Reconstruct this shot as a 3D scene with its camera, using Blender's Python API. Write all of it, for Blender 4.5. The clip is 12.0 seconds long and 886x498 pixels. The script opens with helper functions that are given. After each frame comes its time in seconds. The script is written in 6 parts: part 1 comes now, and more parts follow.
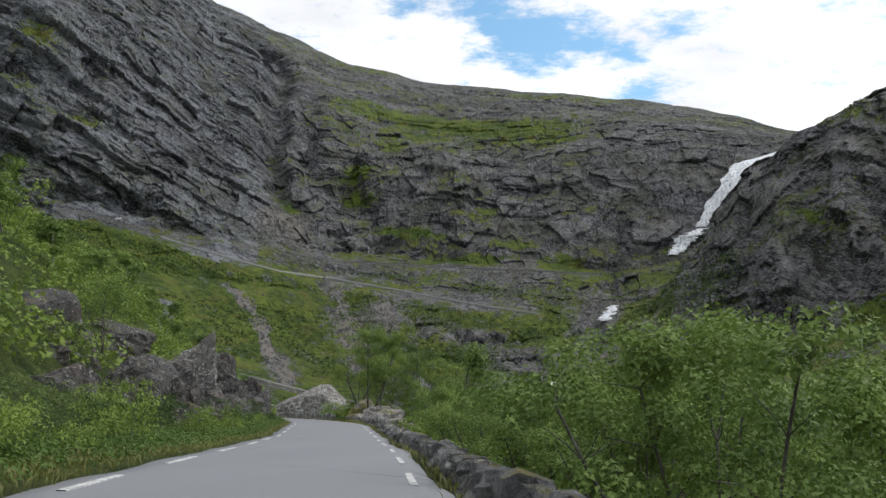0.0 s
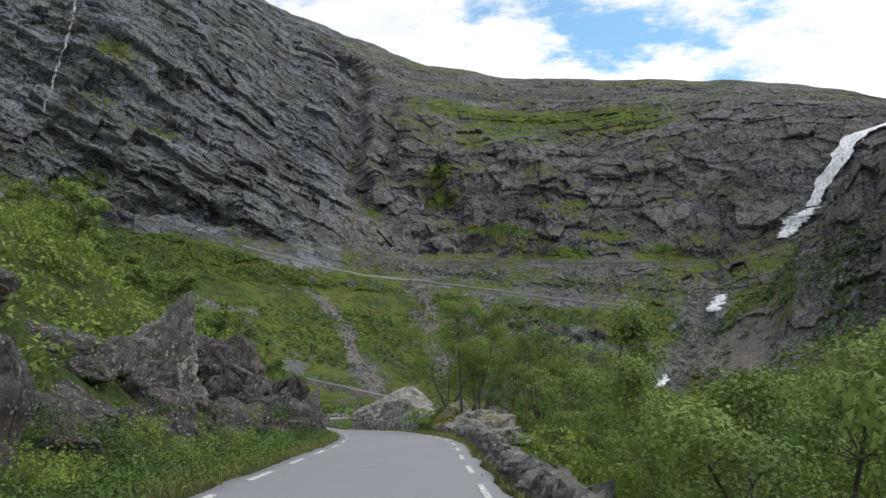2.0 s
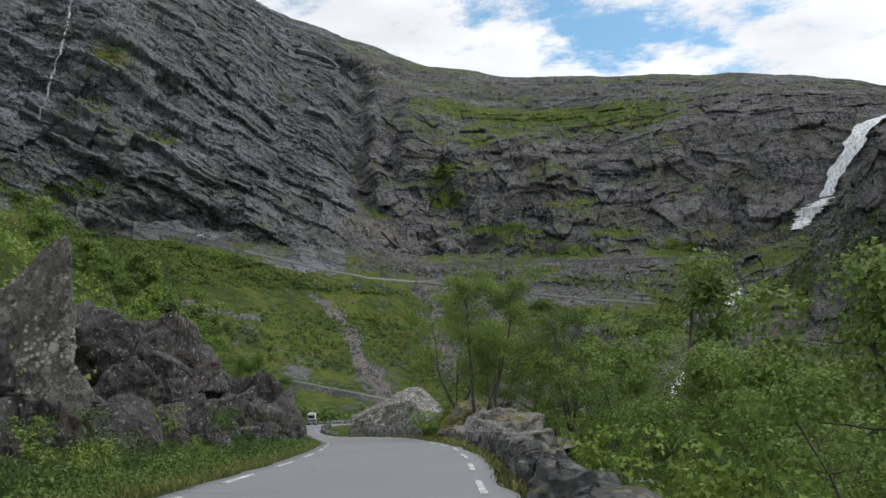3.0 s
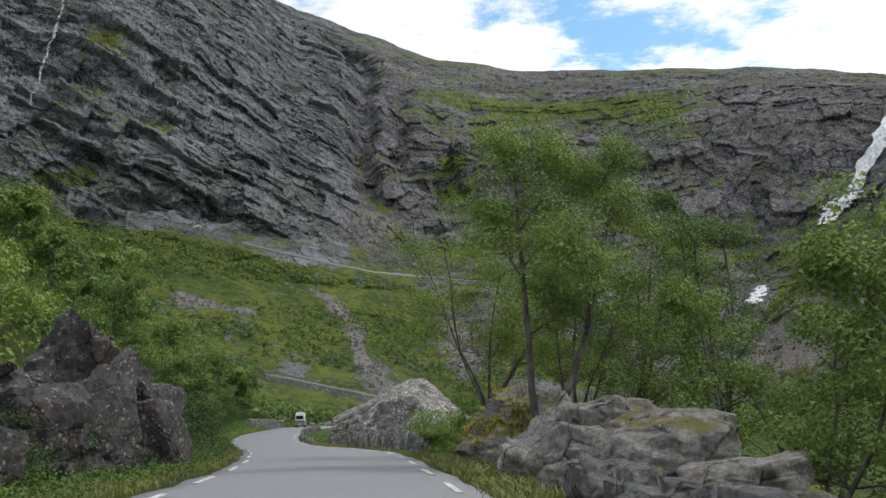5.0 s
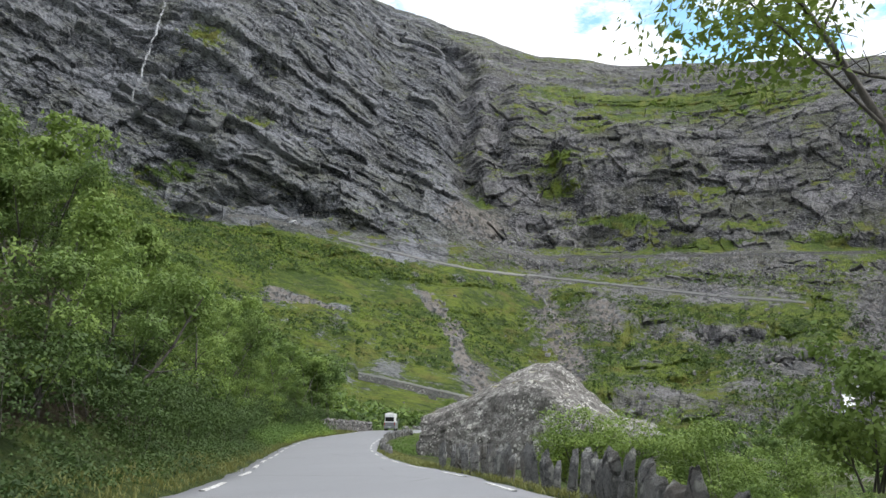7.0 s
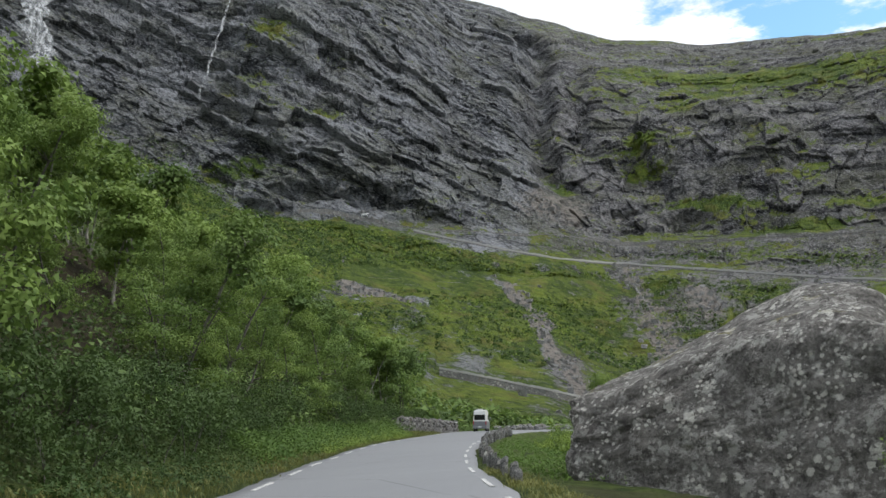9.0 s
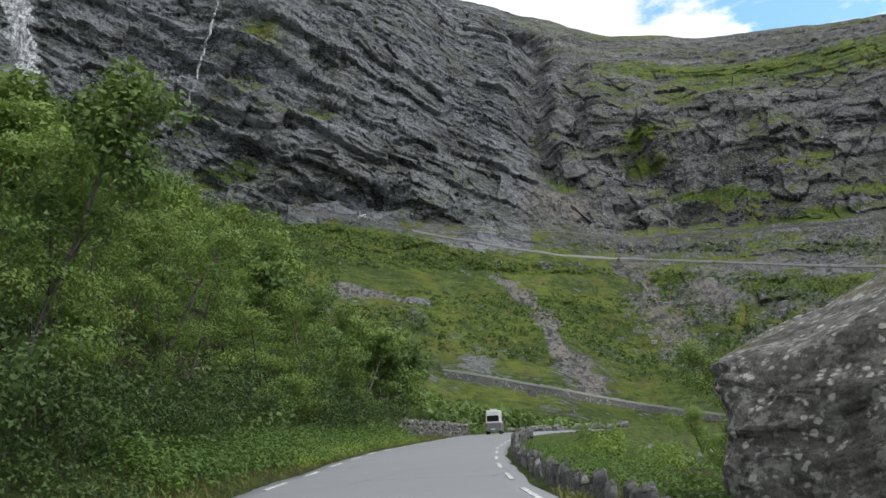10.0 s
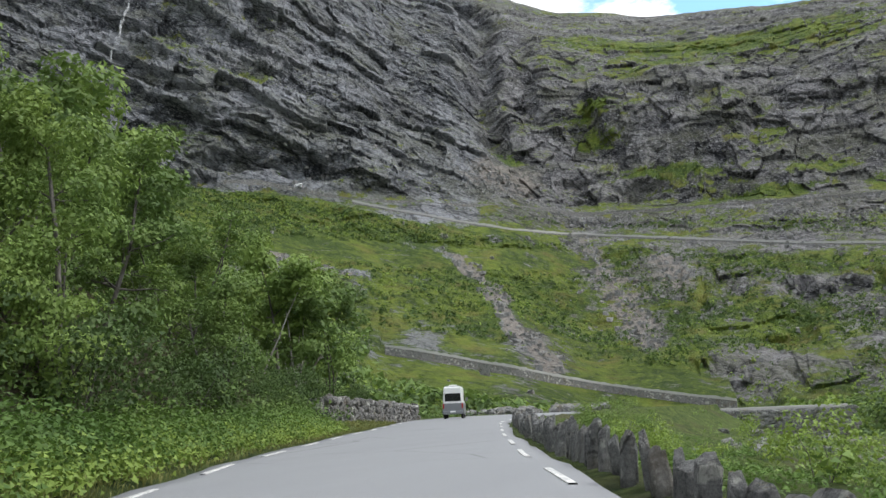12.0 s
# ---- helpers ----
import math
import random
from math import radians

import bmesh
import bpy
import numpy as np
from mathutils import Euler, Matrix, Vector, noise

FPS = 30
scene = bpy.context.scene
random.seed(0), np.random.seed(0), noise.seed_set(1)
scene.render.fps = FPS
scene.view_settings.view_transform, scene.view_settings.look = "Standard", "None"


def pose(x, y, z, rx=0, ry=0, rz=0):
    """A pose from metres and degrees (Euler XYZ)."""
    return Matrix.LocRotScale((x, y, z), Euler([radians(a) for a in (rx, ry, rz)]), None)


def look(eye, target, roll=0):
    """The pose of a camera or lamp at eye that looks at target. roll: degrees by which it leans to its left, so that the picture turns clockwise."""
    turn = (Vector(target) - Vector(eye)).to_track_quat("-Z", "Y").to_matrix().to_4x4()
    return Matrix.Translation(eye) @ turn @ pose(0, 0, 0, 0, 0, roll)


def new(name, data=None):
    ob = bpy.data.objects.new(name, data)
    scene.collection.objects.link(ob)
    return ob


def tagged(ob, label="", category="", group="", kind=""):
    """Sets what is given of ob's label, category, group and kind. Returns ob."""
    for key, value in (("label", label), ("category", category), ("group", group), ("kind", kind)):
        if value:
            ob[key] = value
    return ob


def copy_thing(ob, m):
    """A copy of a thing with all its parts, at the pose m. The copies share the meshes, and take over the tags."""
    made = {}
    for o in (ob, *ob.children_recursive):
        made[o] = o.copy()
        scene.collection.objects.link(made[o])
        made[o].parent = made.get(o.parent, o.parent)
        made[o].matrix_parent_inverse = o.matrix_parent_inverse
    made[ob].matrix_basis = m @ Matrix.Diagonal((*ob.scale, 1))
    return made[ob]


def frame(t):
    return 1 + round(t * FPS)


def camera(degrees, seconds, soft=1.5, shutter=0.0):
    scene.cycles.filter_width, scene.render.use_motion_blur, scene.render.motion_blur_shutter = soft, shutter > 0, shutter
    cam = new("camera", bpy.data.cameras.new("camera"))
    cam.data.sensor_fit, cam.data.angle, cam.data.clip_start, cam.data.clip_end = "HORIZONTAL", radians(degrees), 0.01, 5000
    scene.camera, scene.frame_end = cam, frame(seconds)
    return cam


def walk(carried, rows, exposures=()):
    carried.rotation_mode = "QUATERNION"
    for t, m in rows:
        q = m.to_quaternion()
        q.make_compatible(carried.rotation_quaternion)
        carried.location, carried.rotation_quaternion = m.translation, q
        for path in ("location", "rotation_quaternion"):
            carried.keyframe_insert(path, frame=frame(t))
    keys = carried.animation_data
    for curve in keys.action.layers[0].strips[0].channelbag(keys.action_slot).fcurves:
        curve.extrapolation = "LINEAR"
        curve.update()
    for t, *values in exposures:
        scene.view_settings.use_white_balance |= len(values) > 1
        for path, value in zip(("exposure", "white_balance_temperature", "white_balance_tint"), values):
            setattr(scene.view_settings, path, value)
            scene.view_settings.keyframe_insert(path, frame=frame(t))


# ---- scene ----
cam = camera(54.5, 12.0)
# seconds, place, pitch, roll, yaw
PATH = [
    (0, -0.61, 3.52, 1.21, 10.87, 1.62, 0.68),
    (0.5, -1.26, 11.44, 1.19, 10.51, 0.87, 4.95),
    (1, -2.07, 18.81, 1.26, 10.75, 0.03, 6.25),
    (1.5, -2.69, 26.25, 1.29, 10.96, -0.05, 6.41),
    (2, -3.31, 33.49, 1.28, 11.15, -0.24, 6.55),
    (2.5, -3.96, 40.90, 1.17, 11.28, -1.04, 6.81),
    (3, -4.69, 46.81, 1.14, 11.45, -1.55, 6.97),
    (3.2, -4.95, 49.17, 1.14, 11.44, -1.59, 7.19),
    (4.8, -8.51, 72.84, 1.34, 11.58, -1.06, 7.52),
    (5, -8.92, 75.43, 1.33, 11.59, -1.11, 7.48),
    (5.5, -10.17, 81.86, 1.40, 11.63, -1.13, 7.77),
    (6, -11.69, 88.22, 1.40, 11.75, -0.51, 8.19),
    (6.5, -13.46, 95.36, 1.38, 11.86, -0.36, 9.58),
    (7, -15.43, 102.39, 1.30, 12.03, 0.46, 14.20),
    (7.2, -16.44, 105.45, 1.24, 12.09, 0.52, 14.30),
    (8.8, -24.46, 127.97, 1.28, 12.07, -0.49, 19.00),
    (9, -25.53, 130.48, 1.25, 12.11, -0.43, 19.38),
    (9.5, -28.19, 136.81, 1.20, 12.36, -1.11, 19.31),
    (10, -30.49, 142.53, 1.12, 12.46, -2.11, 19.29),
    (10.5, -33.23, 149.42, 1.08, 12.41, -2.26, 19.42),
    (11, -35.80, 155.99, 1.16, 11.30, -2.57, 19.29),
    (11.5, -38.12, 162.33, 1.27, 11.24, -2.61, 17.60),
    (12, -40.54, 169.80, 1.36, 11.26, -2.34, 15.35),
]


def drive_pose(x, y, z, pitch, roll, yaw):
    return pose(x, y, z, 0, 0, yaw) @ pose(0, 0, 0, 90 + pitch, 0, 0) @ pose(0, 0, 0, 0, 0, roll)


walk(cam, [(r[0], drive_pose(*r[1:])) for r in PATH], exposures=[(t, e + 0.12, 6350, 11.5 if t < 8 else 10) for t, e in ((0, -0.05), (1.5, 0.02), (2.1, 0.02), (2.6, -0.12), (3.2, -0.17), (4.6, 0.05), (5.5, 0.12), (6.4, 0.24), (7.0, 0.6), (8.8, 0.25), (10, 0.25), (10.8, 0.4), (12, 0.6))])

# ---------------------------------------------------------------- sky and sun
SUN_AZ, SUN_EL = 80, 52        # degrees to the right of the valley's line, and up
world = bpy.data.worlds.new("sky")
scene.world = world
world.use_nodes = True
wn, wl = world.node_tree.nodes, world.node_tree.links
wn.clear()


def wnode(kind, **values):
    n = wn.new(kind)
    for key, v in values.items():
        n.inputs[key].default_value = v
    return n


sky = wn.new("ShaderNodeTexSky")
sky.sky_type, sky.sun_disc = "NISHITA", False
sky.ozone_density, sky.air_density = 0.0, 1.3
sky.sun_elevation, sky.sun_rotation = radians(SUN_EL), radians(SUN_AZ)
sky_light = wnode("ShaderNodeBackground", Strength=0.165)
cool = wn.new("ShaderNodeMix")
cool.data_type, cool.blend_type = "RGBA", "MULTIPLY"
cool.inputs[0].default_value, cool.inputs[7].default_value = 1.0, (0.74, 1.0, 1.05, 1)
wl.new(sky.outputs[0], cool.inputs[6])
wl.new(cool.outputs[2], sky_light.inputs[0])
cloud_light = wnode("ShaderNodeBackground", Color=(0.97, 0.985, 1.0, 1), Strength=1.0)
way = wn.new("ShaderNodeTexCoord")


def wmath(op, a, b=None, clamp=False):
    n = wn.new("ShaderNodeMath")
    n.operation, n.use_clamp = op, clamp
    for i, v in enumerate((a, b)):
        if v is None:
            continue
        if isinstance(v, (int, float)):
            n.inputs[i].default_value = v
        else:
            wl.new(v, n.inputs[i])
    return n.outputs[0]


split = wn.new("ShaderNodeSeparateXYZ")
wl.new(way.outputs["Generated"], split.inputs[0])
up = wmath("MAXIMUM", split.outputs[2], 0.06)
flat = wn.new("ShaderNodeCombineXYZ")
wl.new(wmath("DIVIDE", split.outputs[0], up), flat.inputs[0])
wl.new(wmath("DIVIDE", split.outputs[1], up), flat.inputs[1])
puffs = wnode("ShaderNodeTexNoise", Scale=2.9, Detail=9, Roughness=0.66)
wl.new(flat.outputs[0], puffs.inputs["Vector"])
# a gap of blue between the clouds ahead
gap = wn.new("ShaderNodeVectorMath")
gap.operation = "DISTANCE"
gap.inputs[1].default_value = (0.24, 1.93, 0)
stretch = wn.new("ShaderNodeVectorMath")
stretch.operation = "MULTIPLY"
stretch.inputs[1].default_value = (1.3, 0.9, 1)
wl.new(flat.outputs[0], stretch.inputs[0])
wl.new(stretch.outputs[0], gap.inputs[0])
near_gap = wmath("SUBTRACT", 1.0, wmath("DIVIDE", gap.outputs["Value"], 0.33), clamp=True)
cover = wmath("SUBTRACT", wmath("ADD", wmath("MULTIPLY", puffs.outputs[0], 2.4), -0.52), wmath("MULTIPLY", near_gap, 0.72))
mask = wn.new("ShaderNodeMapRange")
mask.interpolation_type = "SMOOTHSTEP"
mask.inputs[1].default_value, mask.inputs[2].default_value = 0.28, 0.66
mask.inputs[3].default_value = 0.02
wl.new(cover, mask.inputs[0])
# clouds differ in brightness: greyer bellies
belly = wnode("ShaderNodeTexNoise", Scale=1.1, Detail=4, Roughness=0.5)
wl.new(flat.outputs[0], belly.inputs["Vector"])
shade = wn.new("ShaderNodeMapRange")
shade.inputs[1].default_value, shade.inputs[2].default_value = 0.35, 0.6
shade.inputs[3].default_value, shade.inputs[4].default_value = 0.86, 1.2
wl.new(belly.outputs[0], shade.inputs[0])
wl.new(shade.outputs[0], cloud_light.inputs[1])
mix_sky = wn.new("ShaderNodeMixShader")
wl.new(mask.outputs[0], mix_sky.inputs[0])
wl.new(sky_light.outputs[0], mix_sky.inputs[1])
wl.new(cloud_light.outputs[0], mix_sky.inputs[2])
out = wn.new("ShaderNodeOutputWorld")
wl.new(mix_sky.outputs[0], out.inputs[0])

sun = new("sun", bpy.data.lights.new("sun", "SUN"))
sun.data.energy, sun.data.angle, sun.data.color = 1.5, radians(12), (1.0, 0.96, 0.9)
sa, se = radians(SUN_AZ), radians(SUN_EL)
sun.matrix_world = look((0, 0, 300), (-math.sin(sa) * math.cos(se), -math.cos(sa) * math.cos(se), 300 - math.sin(se)))

# ---------------------------------------------------------------- materials
class Mat:
    """A node material with a few short calls."""

    def __init__(self, name, rough=0.8, metal=0.0, spec=0.3):
        self.m = bpy.data.materials.new(name)
        self.m.use_nodes = True
        self.n, self.l = self.m.node_tree.nodes, self.m.node_tree.links
        self.b = self.n["Principled BSDF"]
        self.b.inputs["Roughness"].default_value, self.b.inputs["Metallic"].default_value = rough, metal
        self.b.inputs["Specular IOR Level"].default_value = spec
        self.co = self.n.new("ShaderNodeTexCoord").outputs["Object"]

    def put(self, value, socket):
        if hasattr(value, "is_output"):
            self.l.new(value, socket)
        else:
            socket.default_value = value

    def scaled(self, scale, turn=(0, 0, 0)):
        """The place, first turned and then stretched."""
        co = self.co
        for t, s in ((turn, (1, 1, 1)), ((0, 0, 0), scale)):
            n = self.n.new("ShaderNodeMapping")
            n.inputs["Scale"].default_value, n.inputs["Rotation"].default_value = s, [radians(a) for a in t]
            self.l.new(co, n.inputs[0])
            co = n.outputs[0]
        return co

    def world(self):
        self.co = self.n.new("ShaderNodeNewGeometry").outputs["Position"]
        return self

    def blend(self, f, a, b):
        n = self.n.new("ShaderNodeMix")
        self.put(f, n.inputs[0])
        self.put(a, n.inputs[2])
        self.put(b, n.inputs[3])
        return n.outputs[0]

    def noise(self, scale, detail=4, rough=0.55, co=None):
        n = self.n.new("ShaderNodeTexNoise")
        n.inputs["Scale"].default_value, n.inputs["Detail"].default_value, n.inputs["Roughness"].default_value = scale, detail, rough
        self.l.new(co or self.co, n.inputs["Vector"])
        return n.outputs[0]

    def cells(self, scale, co=None, feature="F1"):
        n = self.n.new("ShaderNodeTexVoronoi")
        n.feature = feature
        n.inputs["Scale"].default_value = scale
        self.l.new(co or self.co, n.inputs["Vector"])
        return n.outputs[0]

    def span(self, v, a, b, c=0.0, d=1.0):
        n = self.n.new("ShaderNodeMapRange")
        for i, x in enumerate((a, b, c, d)):
            n.inputs[1 + i].default_value = x
        self.l.new(v, n.inputs[0])
        return n.outputs[0]

    def math(self, op, a, b, clamp=False):
        n = self.n.new("ShaderNodeMath")
        n.operation, n.use_clamp = op, clamp
        self.put(a, n.inputs[0])
        self.put(b, n.inputs[1])
        return n.outputs[0]

    def mix(self, f, a, b, blend="MIX"):
        n = self.n.new("ShaderNodeMix")
        n.data_type, n.blend_type = "RGBA", blend
        self.put(f, n.inputs[0])
        for v, s in ((a, n.inputs[6]), (b, n.inputs[7])):
            self.put((*v, 1) if isinstance(v, tuple) else v, s)
        return n.outputs[2]

    def tiles(self, scale, co=None):
        """A chance tone for each cell of a broken surface."""
        n = self.n.new("ShaderNodeTexVoronoi")
        n.inputs["Scale"].default_value = scale
        self.l.new(co or self.co, n.inputs["Vector"])
        return n.outputs["Color"]

    def attr(self, name):
        n = self.n.new("ShaderNodeAttribute")
        n.attribute_name = name
        return n.outputs["Fac"]

    def normal_z(self):
        n = self.n.new("ShaderNodeSeparateXYZ")
        self.l.new(self.n.new("ShaderNodeNewGeometry").outputs["Normal"], n.inputs[0])
        return n.outputs[2]

    def random(self):
        return self.n.new("ShaderNodeObjectInfo").outputs["Random"]

    def island(self):
        return self.n.new("ShaderNodeNewGeometry").outputs["Random Per Island"]

    def base(self, c):
        self.put((*c, 1) if isinstance(c, tuple) else c, self.b.inputs["Base Color"])
        return self

    def bump(self, h, strength=0.5, distance=0.1):
        n = self.n.new("ShaderNodeBump")
        n.inputs["Strength"].default_value, n.inputs["Distance"].default_value = strength, distance
        self.l.new(h, n.inputs["Height"])
        self.l.new(n.outputs[0], self.b.inputs["Normal"])
        return self


def rock_mountain():
    a = Mat("mountain_rock", 0.8, spec=0.16)
    flank = a.attr("flank")
    slant, upright = a.scaled((0.45, 0.45, 1.6), (0, -24, 0)), a.scaled((1.4, 1.4, 0.55), (0, 8, 0))
    big = a.noise(0.016, 5, 0.6)
    streak = a.blend(flank, a.noise(0.085, 9, 0.78, upright), a.noise(0.15, 8, 0.76, slant))
    fine = a.blend(flank, a.noise(0.55, 7, 0.85), a.noise(0.7, 7, 0.85, slant))
    drips = a.noise(0.05, 6, 0.65, a.scaled((1.6, 1.6, 0.14)))
    joints = a.scaled((0.50, 0.50, 1.25), (0, -24, 0))
    chips = a.math("ADD", a.math("MULTIPLY", a.tiles(0.11, joints), 0.35), a.math("ADD", a.math("MULTIPLY", a.tiles(0.30, joints), 0.35), a.math("MULTIPLY", a.tiles(0.85, joints), 0.30)))
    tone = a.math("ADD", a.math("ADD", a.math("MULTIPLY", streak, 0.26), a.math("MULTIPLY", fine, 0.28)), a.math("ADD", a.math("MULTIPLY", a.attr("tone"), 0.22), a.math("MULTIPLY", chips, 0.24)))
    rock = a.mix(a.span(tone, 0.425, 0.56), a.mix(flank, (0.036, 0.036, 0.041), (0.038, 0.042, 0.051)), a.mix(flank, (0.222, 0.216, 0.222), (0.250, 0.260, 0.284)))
    fleck = a.math("ADD", a.math("MULTIPLY", a.noise(1.1, 5, 0.9, joints), 0.6), a.math("MULTIPLY", a.tiles(1.5, joints), 0.4))
    rock = a.mix(a.span(fleck, 0.54, 0.66, 0, 0.75), rock, (0.33, 0.335, 0.345))
    rock = a.mix(a.span(fleck, 0.36, 0.46, 0.6, 0), rock, (0.018, 0.019, 0.024))
    rock = a.mix(a.span(big, 0.52, 0.72, 0, 0.30), rock, (0.150, 0.146, 0.136))
    rock = a.mix(a.span(drips, 0.54, 0.70, 0, 0.40), rock, (0.036, 0.039, 0.048))
    film = a.math("ADD", a.noise(0.028, 6, 0.7), a.math("MULTIPLY", a.normal_z(), 0.10))
    rock = a.mix(a.span(film, 0.50, 0.66, 0, 0.42), rock, a.mix(fine, (0.040, 0.046, 0.018), (0.125, 0.130, 0.060)))
    split = a.math("MINIMUM", a.cells(0.11, joints, "DISTANCE_TO_EDGE"), a.math("MULTIPLY", a.cells(0.30, joints, "DISTANCE_TO_EDGE"), 1.8))
    rock = a.mix(a.math("MULTIPLY", a.span(split, 0.0, 0.06, 0.9, 0), a.span(a.noise(0.09, 4, 0.7), 0.44, 0.52)), rock, (0.014, 0.015, 0.019))
    moss = a.mix(a.span(a.noise(0.035, 6, 0.65), 0.40, 0.60), (0.055, 0.090, 0.014), (0.140, 0.185, 0.024))
    moss = a.mix(a.span(a.noise(0.20, 8, 0.80), 0.44, 0.60, 0, 0.9), moss, (0.022, 0.044, 0.009))
    moss = a.mix(a.span(a.noise(0.55, 5, 0.7), 0.55, 0.66, 0, 0.8), moss, (0.19, 0.235, 0.040))
    moss = a.mix(a.span(a.noise(0.07, 4, 0.6), 0.54, 0.70, 0, 0.55), moss, (0.15, 0.12, 0.045))
    scree = a.mix(a.span(a.noise(0.9, 7, 0.8), 0.36, 0.66), (0.060, 0.056, 0.052), (0.37, 0.335, 0.30))
    veg = a.math("ADD", a.attr("veg"), a.math("MULTIPLY", a.math("SUBTRACT", a.noise(0.07, 9, 0.84), 0.5), 2.6))
    spill = a.math("ADD", a.attr("scree"), a.math("MULTIPLY", a.math("SUBTRACT", a.noise(0.10, 8, 0.75), 0.5), 1.3))
    c = a.mix(a.span(spill, 0.38, 0.55), rock, scree)
    c = a.mix(a.span(veg, 0.47, 0.58), c, moss)
    h = a.math("ADD", a.math("ADD", a.math("MULTIPLY", streak, 0.6), a.math("MULTIPLY", chips, 0.9)), a.math("ADD", a.math("MULTIPLY", fine, 1.0), a.math("MULTIPLY", fleck, 0.7)))
    return a.base(c).bump(h, 0.8, 2.4).m


def ground_mat():
    a = Mat("verge_grass", 0.9, spec=0.15)
    c = a.mix(a.span(a.noise(0.9, 8, 0.75), 0.38, 0.62), (0.030, 0.054, 0.014), (0.13, 0.165, 0.045))
    c = a.mix(a.span(a.noise(0.16, 4), 0.54, 0.68, 0, 0.7), c, (0.085, 0.070, 0.045))
    c = a.mix(a.span(a.noise(5, 4, 0.7), 0.4, 0.7, 0, 0.7), c, (0.03, 0.05, 0.012))
    c = a.mix(a.span(a.attr("bare"), 0.3, 0.7), c, a.mix(a.noise(2.5, 6, 0.7), (0.06, 0.057, 0.052), (0.26, 0.245, 0.22)))
    # leaf litter near black: shade under the wood is put into its colour
    c = a.mix(a.span(a.attr("litter_shade"), 0.3, 0.7), c, a.mix(a.noise(3, 6, 0.7), (0.022, 0.020, 0.012), (0.075, 0.062, 0.035)))
    return a.base(c).bump(a.noise(4, 8, 0.8), 1.0, 0.3).m


def asphalt():
    a = Mat("asphalt", 0.72, spec=0.35)
    c = a.mix(a.noise(0.35, 5, 0.6, a.scaled((1, 0.16, 1), (0, 0, 15))), (0.150, 0.156, 0.168), (0.225, 0.231, 0.244))
    c = a.mix(a.span(a.noise(45, 3, 0.7), 0.35, 0.7, 0, 0.5), c, (0.29, 0.295, 0.305))
    crack = a.span(a.cells(0.16, a.scaled((1, 1, 1)), "DISTANCE_TO_EDGE"), 0.0, 0.006, 1, 0)
    c = a.mix(a.math("MULTIPLY", crack, a.span(a.noise(0.09, 2), 0.48, 0.6)), c, (0.05, 0.05, 0.052))
    return a.base(c).bump(a.noise(60, 4, 0.8), 0.35, 0.02).m


def road_paint():
    a = Mat("road_paint", 0.7)
    worn = a.span(a.noise(7, 6, 0.75), 0.42, 0.62)
    return a.base(a.mix(worn, (0.30, 0.30, 0.30), (0.74, 0.74, 0.72))).m


